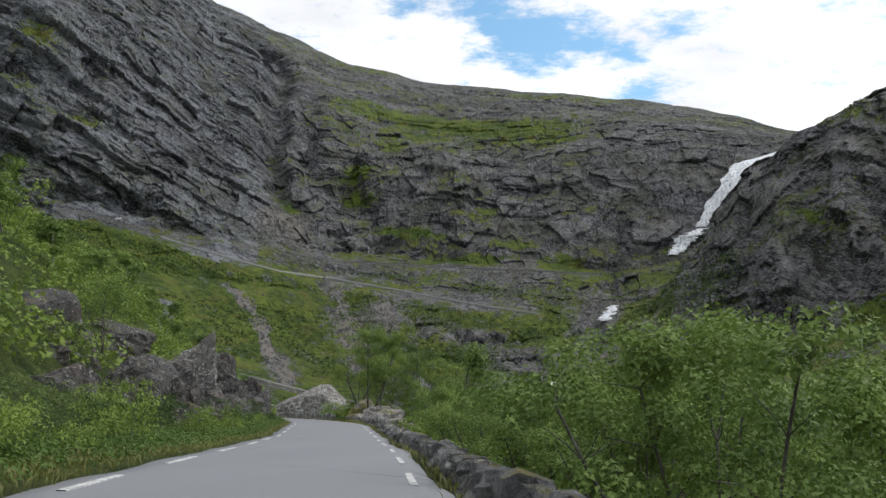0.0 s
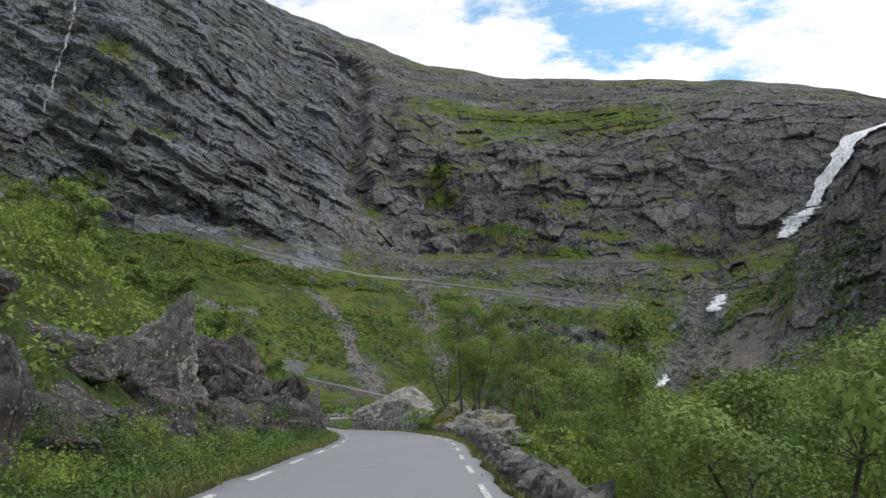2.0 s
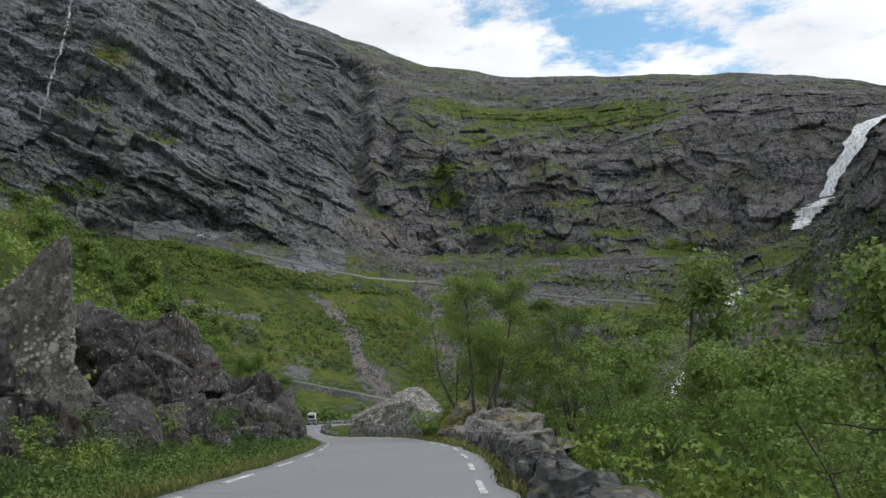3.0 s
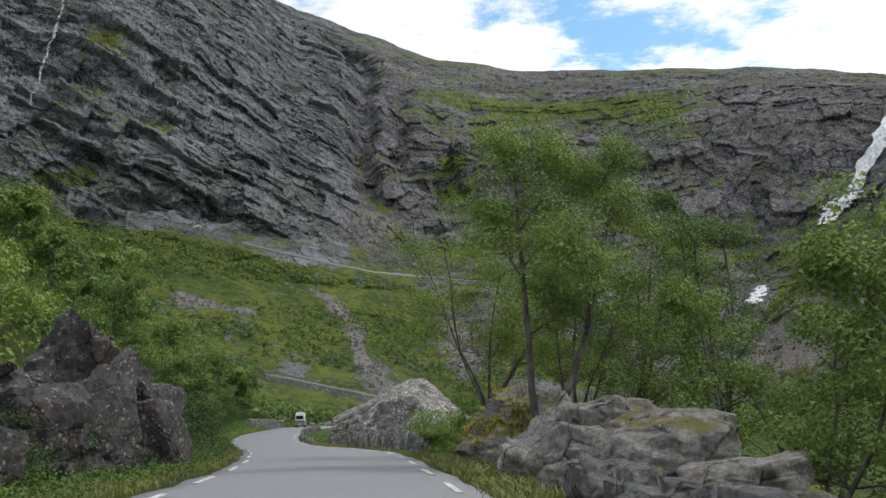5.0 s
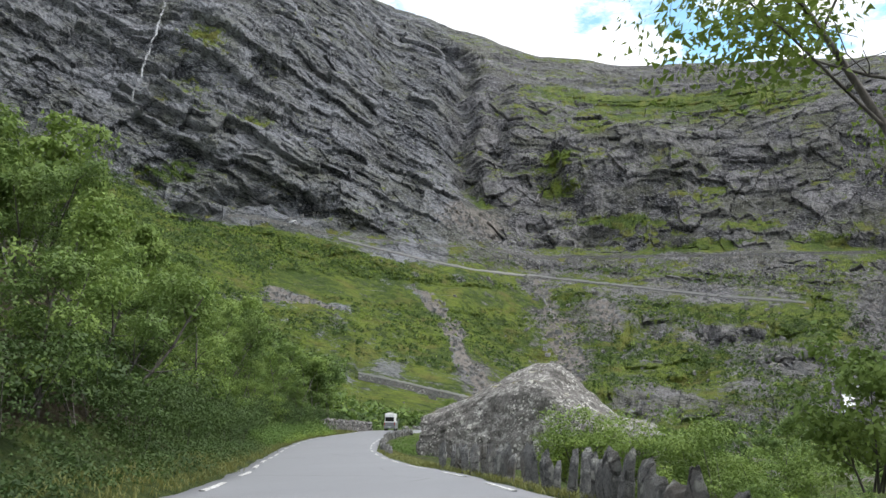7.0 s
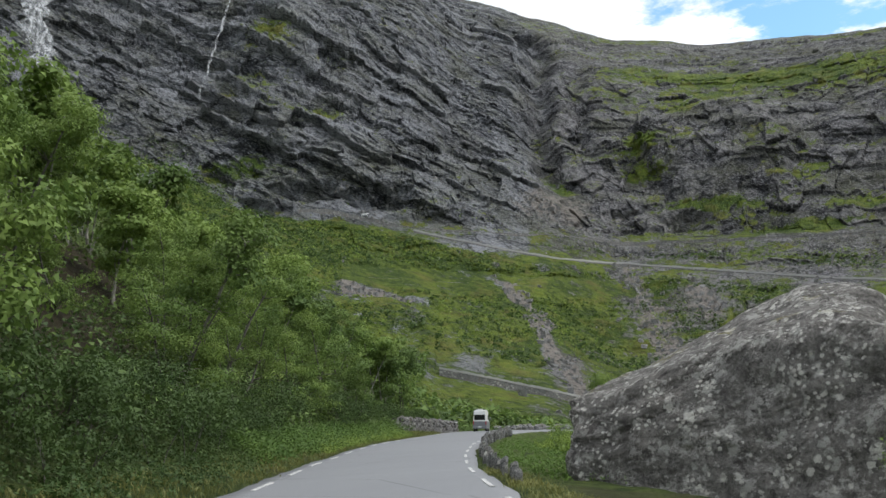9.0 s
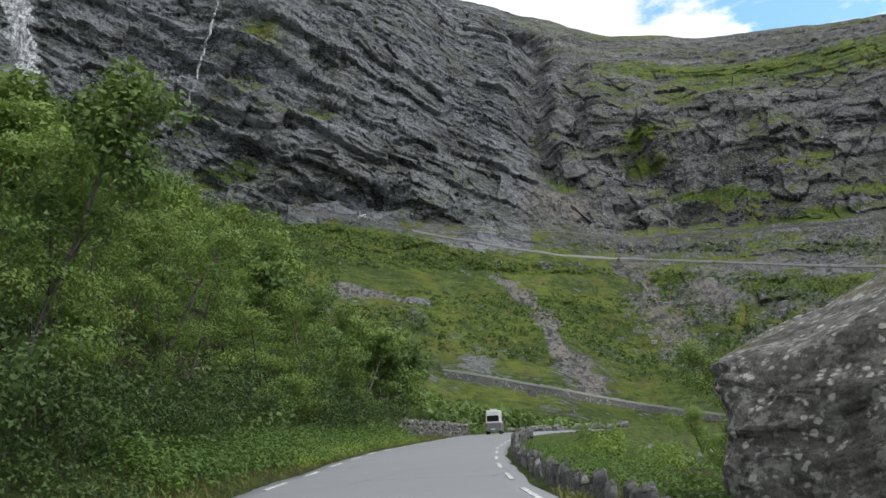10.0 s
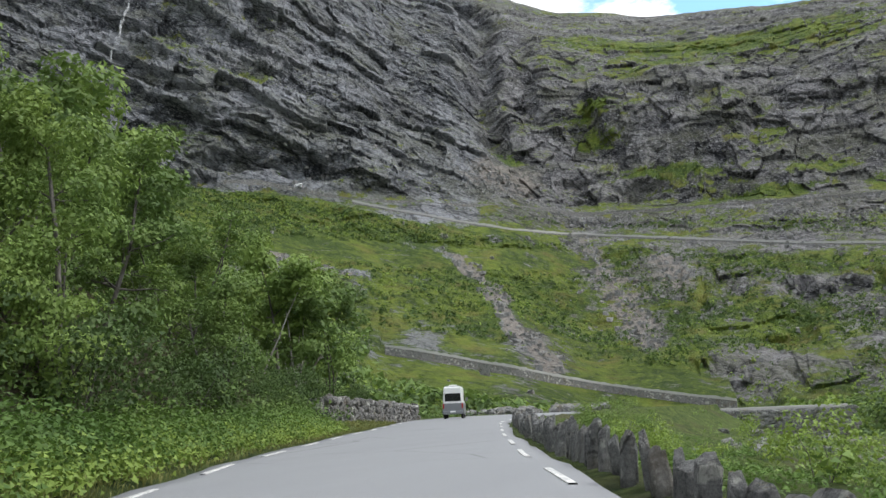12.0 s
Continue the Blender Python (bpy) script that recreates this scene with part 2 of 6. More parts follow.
def near_rock(name, dark, light, lichen=0.5, warm=(0.16, 0.12, 0.075), mossy=0.0, dots=2.0):
    a = Mat(name, 0.85, spec=0.25).world()
    n1, n2, n3, n4 = a.noise(0.55, 6, 0.65), a.noise(2.6, 9, 0.80), a.noise(11, 7, 0.80), a.noise(34, 5, 0.8)
    tone = a.math("ADD", a.math("MULTIPLY", n2, 0.48), a.math("ADD", a.math("MULTIPLY", n3, 0.32), a.math("MULTIPLY", n4, 0.20)))
    c = a.mix(a.span(tone, 0.42, 0.59), dark, light)
    c = a.mix(a.span(n1, 0.52, 0.70, 0, 0.55), c, warm)
    thr = min(lichen, 0.62)
    spots = a.math("SUBTRACT", a.noise(dots, 5, 0.65), a.math("MULTIPLY", a.cells(dots * 1.8), 0.32))
    c = a.mix(a.span(spots, 0.5 - 0.12 * thr, 0.55 - 0.12 * thr, 0, 0.85), c, a.mix(n3, (0.30, 0.30, 0.275), (0.52, 0.52, 0.48)))
    if lichen > 1:
        crust = a.math("ADD", a.math("MULTIPLY", a.noise(1.1, 8, 0.80), 0.7), a.math("MULTIPLY", a.noise(5.5, 6, 0.75), 0.3))
        c = a.mix(a.span(crust, 0.53, 0.56, 0, 0.85), c, a.mix(n3, (0.30, 0.29, 0.27), (0.58, 0.57, 0.54)))
        c = a.mix(a.span(a.noise(2.3, 6, 0.8), 0.54, 0.62, 0, 0.7), c, (0.034, 0.031, 0.030))
        c = a.mix(a.span(a.noise(0.5, 4, 0.6, a.scaled((1, 1, 0.4))), 0.54, 0.68, 0, 0.5), c, (0.06, 0.055, 0.052))
    crack = a.span(a.math("ADD", a.cells(0.9, None, "DISTANCE_TO_EDGE"), a.math("MULTIPLY", a.math("SUBTRACT", n2, 0.5), 0.16)), 0.0, 0.025, 0.8, 0)
    crack = a.math("MULTIPLY", crack, 0.15 if lichen > 1 else 1.0)
    if lichen > 1:
        # crisp white rosettes in loose groups, large and small
        for size, cut, seat in ((1.5, 0.24, 0.9), (2.6, 0.27, 0.45), (5.5, 0.32, 0.7)):
            disc = a.math("ADD", a.cells(size), a.math("MULTIPLY", a.math("SUBTRACT", a.noise(size * 4, 5, 0.75), 0.5), 0.75))
            c = a.mix(a.math("MULTIPLY", a.span(disc, cut, cut + 0.03, 0.95, 0), a.span(a.noise(seat, 4, 0.7), 0.52, 0.56)), c, a.mix(n4, (0.46, 0.45, 0.41), (0.80, 0.79, 0.74)))
    c = a.mix(a.math("MULTIPLY", crack, a.span(n1, 0.40, 0.56)), c, (0.02, 0.02, 0.02))
    c = a.mix(a.span(a.math("ADD", a.normal_z(), a.math("MULTIPLY", a.math("SUBTRACT", a.noise(0.9, 5, 0.7), 0.5), 1.7)), 0.98 - mossy, 1.2 - mossy, 0, 0.9), c,
              a.mix(a.noise(2, 4), (0.095, 0.105, 0.022), (0.27, 0.225, 0.055)))
    return a.base(c).bump(a.math("SUBTRACT", a.math("ADD", n2, a.math("ADD", a.math("MULTIPLY", n3, 0.6), a.math("MULTIPLY", n4, 0.25))), a.math("MULTIPLY", crack, 0.5)), 1.0, 0.16).m


def leaf_mat(name, dark, light):
    a = Mat(name, 0.62, spec=0.3)
    c = a.mix(a.math("ADD", a.math("MULTIPLY", a.island(), 0.5), a.math("ADD", 0.08, a.math("MULTIPLY", a.random(), 0.34))), dark, light)
    c = a.mix(a.span(a.noise(0.35, 3), 0.35, 0.65, 0, 0.55), c, (light[0] * 1.25, light[1] * 1.12, light[2]))
    a.base(c)
    thin = a.n.new("ShaderNodeBsdfTranslucent")
    a.l.new(c, thin.inputs[0])
    both = a.n.new("ShaderNodeMixShader")
    both.inputs[0].default_value = 0.28
    a.l.new(a.b.outputs[0], both.inputs[1])
    a.l.new(thin.outputs[0], both.inputs[2])
    a.l.new(both.outputs[0], a.n["Material Output"].inputs[0])
    return a.m


def bark_mat(name, dark, light):
    a = Mat(name, 0.85)
    c = a.mix(a.span(a.noise(6, 5, 0.7, a.scaled((1, 1, 0.35))), 0.35, 0.68), dark, light)
    return a.base(c).bump(a.noise(14, 4), 0.6, 0.03).m


def water_mat():
    a = Mat("white_water", 0.5)
    streak = a.noise(0.5, 7, 0.8, a.scaled((1, 1, 0.14)))
    c = a.mix(a.span(streak, 0.36, 0.62), (0.34, 0.37, 0.41), (0.93, 0.94, 0.95))
    a.put(a.span(streak, 0.33, 0.43, 0.15, 1.0), a.b.inputs["Alpha"])
    return a.base(c).bump(a.noise(0.6, 6, 0.7, a.scaled((1, 1, 0.2))), 0.8, 1.0).m


def veil_mat():
    """Thin falling water, through which the wet rock shows."""
    a = Mat("thin_water", 0.5)
    streak = a.noise(0.45, 6, 0.75, a.scaled((1, 1, 0.10)))
    a.base(a.mix(streak, (0.45, 0.48, 0.51), (0.85, 0.87, 0.89)))
    a.put(a.span(streak, 0.38, 0.66, 0.0, 0.7), a.b.inputs["Alpha"])
    return a.m


def paint(name, colour, rough=0.4, spec=0.5, metal=0.0):
    a = Mat(name, rough, metal, spec)
    dust = a.span(a.noise(3, 5, 0.6), 0.4, 0.75, 0, 0.25)
    return a.base(a.mix(dust, colour, tuple(0.6 * v + 0.08 for v in colour))).m


M_MOUNTAIN, M_GROUND, M_ASPHALT, M_PAINT, M_WATER = rock_mountain(), ground_mat(), asphalt(), road_paint(), water_mat()
M_ROCK = near_rock("outcrop_rock", (0.034, 0.034, 0.037), (0.195, 0.185, 0.180), 0.42, (0.135, 0.090, 0.070), 0.0, 4.5)
M_BOULDER = near_rock("lichen_rock", (0.070, 0.067, 0.063), (0.33, 0.315, 0.295), 1.01, (0.115, 0.10, 0.085), 0.0, 2.2)
M_MOSSROCK = near_rock("moss_rock", (0.13, 0.128, 0.122), (0.46, 0.45, 0.43), 0.35, (0.30, 0.23, 0.14), 0.22)
M_GREYBLOCK = near_rock("grey_block", (0.115, 0.112, 0.105), (0.46, 0.44, 0.41), 0.45, (0.24, 0.20, 0.14), -0.12)
M_VEIL = veil_mat()
M_WALLSTONE = near_rock("wall_stone", (0.085, 0.087, 0.09), (0.31, 0.31, 0.305), 0.4)
M_LEAF = leaf_mat("birch_leaf", (0.050, 0.100, 0.024), (0.215, 0.318, 0.076))
M_LEAF_DARK = leaf_mat("forest_leaf", (0.030, 0.068, 0.019), (0.150, 0.236, 0.059))
# canopy shade put into the leaf colour; dark slope bushes use it too
M_LEAF_DEEP = leaf_mat("dark_shaded_leaf", (0.020, 0.044, 0.014), (0.078, 0.133, 0.036))
M_MOSS_TUFT = leaf_mat("moss_tuft", (0.17, 0.20, 0.035), (0.56, 0.48, 0.115))
M_HILL_LEAF = leaf_mat("hillside_leaf", (0.070, 0.128, 0.026), (0.255, 0.365, 0.072))
M_FERN = leaf_mat("fern_leaf", (0.040, 0.088, 0.019), (0.122, 0.212, 0.043))
M_GRASS = leaf_mat("grass_blade", (0.075, 0.105, 0.028), (0.210, 0.225, 0.075))
M_BARK = bark_mat("birch_bark", (0.035, 0.031, 0.028), (0.19, 0.175, 0.16))
M_PALE_BARK = bark_mat("pale_bark", (0.12, 0.11, 0.10), (0.45, 0.43, 0.40))

# ---------------------------------------------------------------- terrain numbers
def hash3(i, j, k, seed):
    h = (i.astype(np.int64) * 73856093) ^ (j.astype(np.int64) * 19349663) ^ (k.astype(np.int64) * 83492791) ^ (seed * 1274126177)
    h &= 0xFFFFFFFF
    h = ((h ^ (h >> 15)) * 0x2C1B3C6D) & 0xFFFFFFFF
    h = ((h ^ (h >> 12)) * 0x297A2D39) & 0xFFFFFFFF
    return ((h ^ (h >> 15)) & 0xFFFFFF) / 8388607.5 - 1.0


def vnoise(x, y, z, seed=1):
    """Smooth noise between -1 and 1, for arrays."""
    x, y, z = np.broadcast_arrays(np.asarray(x, float), np.asarray(y, float), np.asarray(z, float))
    i, j, k = np.floor(x), np.floor(y), np.floor(z)
    fx, fy, fz = x - i, y - j, z - k
    fx, fy, fz = (f * f * (3 - 2 * f) for f in (fx, fy, fz))
    out = 0
    for a in (0, 1):
        for b in (0, 1):
            for c in (0, 1):
                w = (fx if a else 1 - fx) * (fy if b else 1 - fy) * (fz if c else 1 - fz)
                out = out + w * hash3(i + a, j + b, k + c, seed)
    return out


def fbm(x, y, z=0.0, octaves=4, seed=1, gain=0.5):
    out, amp, f = 0, 1.0, 1.0
    for o in range(octaves):
        out = out + amp * vnoise(np.asarray(x) * f, np.asarray(y) * f, np.asarray(z) * f, seed + o)
        amp, f = amp * gain, f * 2.03
    return out


def facets(x, y, seed, tilt=1.3):
    """Flat, differently leaning facets of uneven outline, as split rock has."""
    x, y = np.broadcast_arrays(np.asarray(x, float), np.asarray(y, float))
    i, j = np.floor(x), np.floor(y)
    best, val, zero = np.full(x.shape, 1e9), np.zeros(x.shape), np.zeros(x.shape)
    for a in (-1, 0, 1):
        for b in (-1, 0, 1):
            ci, cj = i + a, j + b
            dx, dy = x - (ci + 0.5 + 0.42 * hash3(ci, cj, zero, seed)), y - (cj + 0.5 + 0.42 * hash3(ci, cj, zero + 1, seed))
            d = dx * dx + dy * dy
            v = hash3(ci, cj, zero + 2, seed) + tilt * (hash3(ci, cj, zero + 3, seed) * dx + hash3(ci, cj, zero + 4, seed) * dy)
            val = np.where(d < best, v, val)
            best = np.minimum(d, best)
    return val


def smooth(a, b, v):
    t = np.clip((v - a) / (b - a), 0, 1)
    return t * t * (3 - 2 * t)


# the line that the car follows, and the road's two edge lines beside it
LINE_Y = np.array([-80, -20, 3.5, 18.8, 33.5, 46.8, 60, 72.8, 81.9, 88.2, 95.4, 102.4, 110, 118, 128, 136.8, 149.4, 162.3, 175, 190, 205, 220, 240, 252, 260, 268, 284, 310])
LINE_X = np.array([2.0, 0.4, -0.6, -2.1, -3.3, -4.7, -6.6, -8.5, -10.2, -11.7, -13.5, -15.4, -17.9, -20.9, -24.5, -28.2, -33.2, -38.1, -42.3, -46.6, -50.4, -53.8, -58.6, -61.0, -60.8, -58.4, -51, -44])


def line_x(y):
    return np.interp(y, LINE_Y, LINE_X)


def road_z(y):
    return np.interp(y, [0, 26, 47, 60, 82, 100, 125, 150, 170, 190, 227, 255, 300], [0, 0.03, -0.1, 0, 0.13, 0.1, 0.02, -0.13, 0.1, 0.5, 1.1, 1.5, 2.2])


def left_line(y):
    return np.interp(y, [0, 30, 42, 65, 103, 121, 140, 158, 190, 230, 260], [-4.1, -4.1, -4.3, -4.3, -3.9, -3.5, -3.9, -4.2, -5.1, -5.2, -5.6])


def right_line(y):
    return np.interp(y, [0, 23, 43, 62, 80, 102, 114, 120, 128, 140, 158, 190, 225, 245, 262], [0.9, 0.9, 0.6, 0.9, 1.4, 2.0, 3.1, 3.7, 3.3, 2.6, 2.3, 2.25, 2.6, 5, 7])


GROUND_U = [-160, -80, -40, -20, -12, -8, -5.6, 0, 3.5, 5, 9, 16, 40, 80, 160]
GROUND_Y, GROUND_Z = [], []


def across(y, *heights):
    """The ground's heights over the road at the widths of GROUND_U."""
    GROUND_Y.append(y)
    GROUND_Z.append(heights)


across(-60, 70, 38, 19, 9, 3.5, 0.9, 0, 0, -0.1, -1.2, -3.6, -7, -14, -14, 5)
across(30, 70, 38, 19, 9, 1.9, 0.2, 0, 0, -0.1, -1.2, -3.6, -7, -14, -14, 5)
across(70, 70, 38, 20, 9, 1.9, 0.2, 0, 0, -0.1, -0.6, -2.6, -6, -14, -14, 5)
across(100, 72, 40, 20, 9, 2.2, 0.25, 0, 0, 0, 0.0, -0.2, -2.4, -11, -13, 5)
across(125, 76, 42, 22, 10, 4.0, 0.9, 0, 0, 0, -0.2, -1.2, -4, -9, -11, 5)
across(150, 80, 44, 23, 11, 4.5, 1.0, 0, 0, 0, 0, -0.3, -2, -6, -8, 8)
across(180, 84, 46, 22, 10, 4.0, 0.9, 0, 0, 0, -0.2, -0.8, -1.8, -4, -5, 14)
across(250, 80, 44, 18, 7, 3.0, 0.8, 0, 0, -0.1, -0.9, -2.4, -3.8, -5, -5, 14)
across(330, 84, 50, 24, 12, 7.0, 5.0, 1, 0, -1, -2, -4.5, -6.5, -7, -6, 14)


def ground_z(x, y):
    """Height of the valley floor and its banks; the road is level across."""
    x, y = np.asarray(x, float), np.asarray(y, float)
    u = x - line_x(y)
    left, right = left_line(y) - 0.7, right_line(y) + 0.7
    bank = x - np.interp(y, [240, 260, 300, 345], [-58.6, -66, -84, -104]) if np.ndim(y) == 0 else x - np.where(y > 240, np.interp(y, [240, 260, 300, 345], [-58.6, -66, -84, -104]), line_x(y))
    bank = np.where(y > 240, bank, u)
    us = np.where(bank < left, bank - left - 5.6, np.where(u > right, u - right + 3.5, 0.0))
    rows = np.array([np.interp(us, GROUND_U, z) for z in GROUND_Z])
    g = np.array(GROUND_Y, float)
    k = np.clip(np.searchsorted(g, y) - 1, 0, len(g) - 2)
    w = smooth(0, 1, np.clip((y - g[k]) / (g[k + 1] - g[k]), 0, 1))
    z = np.take_along_axis(rows, k[None], 0)[0] * (1 - w) + np.take_along_axis(rows, k[None] + 1, 0)[0] * w
    off = np.minimum(np.abs(us), np.maximum(u - right, left - u)).clip(0)
    rough = smooth(0.2, 3, off) * 0.10 * fbm(x * 1.1, y * 1.1, 0, 3, 5) + smooth(2, 16, off) * 0.9 * fbm(x * 0.12, y * 0.12, 0, 4, 9)
    return z + road_z(y) + rough


# the mountain: profiles of (distance, height) seen from one point of the valley, by azimuth
HUB = (-20.0, 90.0)
AZ, PROFILE = [], []


def slope(azimuth, *steps):
    """One profile: pairs of distance and height, from the foot to the skyline."""
    AZ.append(azimuth)
    PROFILE.append(steps)


slope(-75, (190, 45), (300, 80), (400, 130), (460, 170), (520, 210), (580, 300), (660, 430), (760, 560), (900, 700))
slope(-45, (190, 30), (300, 58), (400, 95), (480, 138), (560, 190), (600, 270), (680, 420), (780, 570), (900, 700))
slope(-34, (190, 25), (280, 40), (380, 72), (460, 112), (540, 150), (590, 220), (670, 360), (790, 530), (950, 680))
slope(-29, (190, 21), (270, 30), (350, 55), (440, 95), (517, 122), (545, 180), (630, 310), (760, 460), (960, 640))
slope(-25, (190, 16), (270, 24), (340, 40), (430, 80), (516, 120), (560, 190), (650, 315), (790, 450), (1000, 588))
slope(-21, (190, 10), (260, 14), (330, 28), (430, 72), (513, 113), (580, 190), (670, 300), (810, 415), (1040, 568))
slope(-17, (190, 5), (260, 6), (320, 22), (430, 62), (513, 108), (620, 195), (700, 280), (850, 388), (1050, 542))
slope(-12.5, (190, 2), (250, 2), (310, 14), (443, 59), (530, 108), (630, 180), (720, 262), (860, 378), (1060, 519))
slope(-7, (190, -6), (250, -4), (305, 3), (430, 36), (552, 100), (610, 130), (690, 225), (820, 332), (1080, 488))
slope(0, (190, -8), (250, -6), (310, 2), (430, 35), (550, 98), (610, 128), (720, 250), (830, 320), (1060, 457))
slope(8, (190, -10), (260, -6), (330, 6), (430, 38), (540, 90), (620, 127), (720, 235), (830, 322), (1060, 445))
slope(14, (190, -10), (270, -6), (340, 8), (440, 40), (540, 80), (620, 118), (720, 240), (820, 315), (1060, 430))
slope(18, (190, -9), (280, 0), (340, 22), (420, 48), (500, 80), (600, 120), (720, 245), (820, 305), (1060, 413))
slope(21, (190, -9), (280, 8), (335, 30), (375, 60), (440, 100), (600, 122), (720, 240), (820, 295), (1060, 396))
slope(25, (190, -8), (280, 16), (335, 36), (370, 85), (430, 134), (560, 150), (720, 235), (800, 275), (1060, 366))
slope(29, (190, -6), (280, 22), (335, 38), (370, 100), (430, 163), (520, 185), (700, 230), (800, 250), (1060, 345))
slope(34, (190, -2), (280, 27), (335, 42), (370, 105), (425, 172), (500, 205), (640, 250), (800, 290), (1060, 360))
slope(50, (190, 14), (280, 40), (335, 62), (370, 115), (420, 180), (500, 225), (640, 300), (800, 360), (1060, 420))
slope(75, (190, 30), (280, 60), (335, 85), (370, 130), (420, 190), (500, 240), (640, 320), (800, 400), (1060, 470))


def profile_at(az, s):
    """Distance and height of the bare mountain at the azimuth (degrees) and at s, 0 at the foot and 8 at the skyline."""
    table = np.array(PROFILE, float)
    a = np.array(AZ, float)
    az, s = np.broadcast_arrays(np.asarray(az, float), np.asarray(s, float))
    k = np.clip(np.searchsorted(a, az) - 1, 0, len(a) - 2)
    w = np.clip((az - a[k]) / (a[k + 1] - a[k]), 0, 1)
    w = 0.5 * w + 0.5 * w * w * (3 - 2 * w)
    j = np.clip(s.astype(int), 0, 7)
    f = (s - j)[..., None]

    def row(i):
        return table[i, j] * (1 - f) + table[i, j + 1] * f
    both = row(k) * (1 - w[..., None]) + row(k + 1) * w[..., None]
    return both[..., 0], both[..., 1]

# ---------------------------------------------------------------- mesh helpers
def mesh_of(name, verts, faces, mats, smooth_faces=False, slots=None):
    """A mesh from arrays of corners and of triangles or quads."""
    me = bpy.data.meshes.new(name)
    verts, faces = np.asarray(verts, np.float32), np.asarray(faces, np.int32)
    me.vertices.add(len(verts))
    me.vertices.foreach_set("co", verts.ravel())
    n = faces.shape[1]
    me.loops.add(faces.size)
    me.loops.foreach_set("vertex_index", faces.ravel())
    me.polygons.add(len(faces))
    me.polygons.foreach_set("loop_start", np.arange(0, faces.size, n, dtype=np.int32))
    if slots is not None:
        me.polygons.foreach_set("material_index", np.asarray(slots, np.int32))
    me.polygons.foreach_set("use_smooth", np.full(len(faces), smooth_faces))
    for m in (mats if isinstance(mats, (list, tuple)) else [mats]):
        me.materials.append(m)
    me.update(calc_edges=True)
    me.validate()
    return me


def grid_faces(rows, cols):
    i = np.arange(rows * cols).reshape(rows, cols)
    return np.stack([i[:-1, :-1], i[:-1, 1:], i[1:, 1:], i[1:, :-1]], -1).reshape(-1, 4)


def attribute(me, name, values):
    me.attributes.new(name, "FLOAT", "POINT").data.foreach_set("value", np.asarray(values, np.float32).ravel())


def part(name, bm, material, parent, label=""):
    """Links a bmesh, or a ready mesh, as one object under its thing."""
    if isinstance(bm, bmesh.types.BMesh):
        me = bpy.data.meshes.new(name)
        bm.to_mesh(me)
        bm.free()
        me.materials.append(material)
    else:
        me = bm
    ob = new(name, me)
    ob.parent = parent
    return tagged(ob, label)


# ---------------------------------------------------------------- mountain
def hub_point(az, r, z):
    a = np.radians(az)
    return np.stack([HUB[0] + r * np.sin(a), HUB[1] + r * np.cos(a), z + 0 * r], -1)


ROADS = [  # azimuth, distance, height along each bend of the climbing road
    [(-27.6, 519, 126), (-25.6, 519, 126.5), (-23.2, 517, 121), (-20.3, 515, 115), (-15.7, 524, 114), (-9.0, 570, 118), (1.6, 587, 116), (8.8, 595, 114), (13.2, 600, 115)],
    [(-20.3, 513, 113), (-17.4, 508, 106), (-14.7, 507, 100.5), (-11.4, 512, 95.5), (-7.2, 544, 97), (-2.0, 530, 88), (4.3, 506, 76), (9.2, 497, 69)],
    [(-18.1, 309, 20.5), (-14.9, 308, 17), (-9.5, 314, 11), (-4.3, 309, 5.5), (-1.8, 296, 3.2)],
    [(-24.1, 406, 68), (-20.6, 429, 71), (-13.1, 466, 73), (-6.8, 503, 74)],
]


def road_level(az, r, z):
    """How near a place of the mountain lies to one of the upper roads, 0 to 1."""
    near = np.zeros_like(az)
    for knots in ROADS:
        k = np.array(knots, float)
        inside = (az > k[0, 0] - 0.3) & (az < k[-1, 0] + 0.3)
        d = np.abs(z - np.interp(az, k[:, 0], k[:, 2]))
        near = np.maximum(near, np.where(inside, 1 - smooth(3, 12, d), 0))
    return near


def patch_sum(az, z, patches):
    """Soft oval patches of (azimuth, height, half width in degrees, half height, amount)."""
    total = np.zeros_like(az)
    for pa, pz, wa, wz, amount in patches:
        e = ((az - pa) / wa) ** 2 + ((z - pz) / wz) ** 2
        total += amount * np.exp(-e * np.sqrt(e))
    return total


MEADOWS = [(-6.0, 331, 2.2, 22, 0.55), (-1.5, 318, 3.2, 24, 0.7), (3.5, 303, 3.4, 28, 0.9), (8.0, 288, 3.0, 26, 0.7), (-1.6, 287, 2.2, 9, 0.8),
           (-3.3, 253, 1.1, 18, 0.8), (-5.8, 215, 1.0, 16, 0.8), (-5.6, 186, 1.9, 8, 1.1), (-10.9, 172, 0.9, 7, 0.9)]
MEADOWS += [(3.2, 180, 2.4, 17, 0.9), (-2.0, 153, 3.2, 6, 0.9), (3.4, 126, 3.3, 6, 1.1), (6.5, 143, 2.2, 10, 0.8), (10.0, 125, 2.2, 8, 0.9), (12.5, 250, 3.0, 18, 0.3), (-25.0, 106, 5.0, 12, 0.8), (-20.5, 97, 2.5, 9, 0.6)]
FLANK_MOSS = [(-30.6, 160, 1.5, 9, 0.75), (-32.6, 153, 1.6, 8, 0.6), (-29.6, 277, 2.4, 15, 0.5), (-25.0, 262, 2.0, 12, 0.42), (-26.9, 204, 1.8, 10, 0.42), (-23.0, 190, 1.8, 8, 0.3), (-17.0, 158, 2.2, 8, 0.4), (-31.0, 215, 2.4, 14, 0.3), (33.0, 168, 4.0, 14, 0.8)]
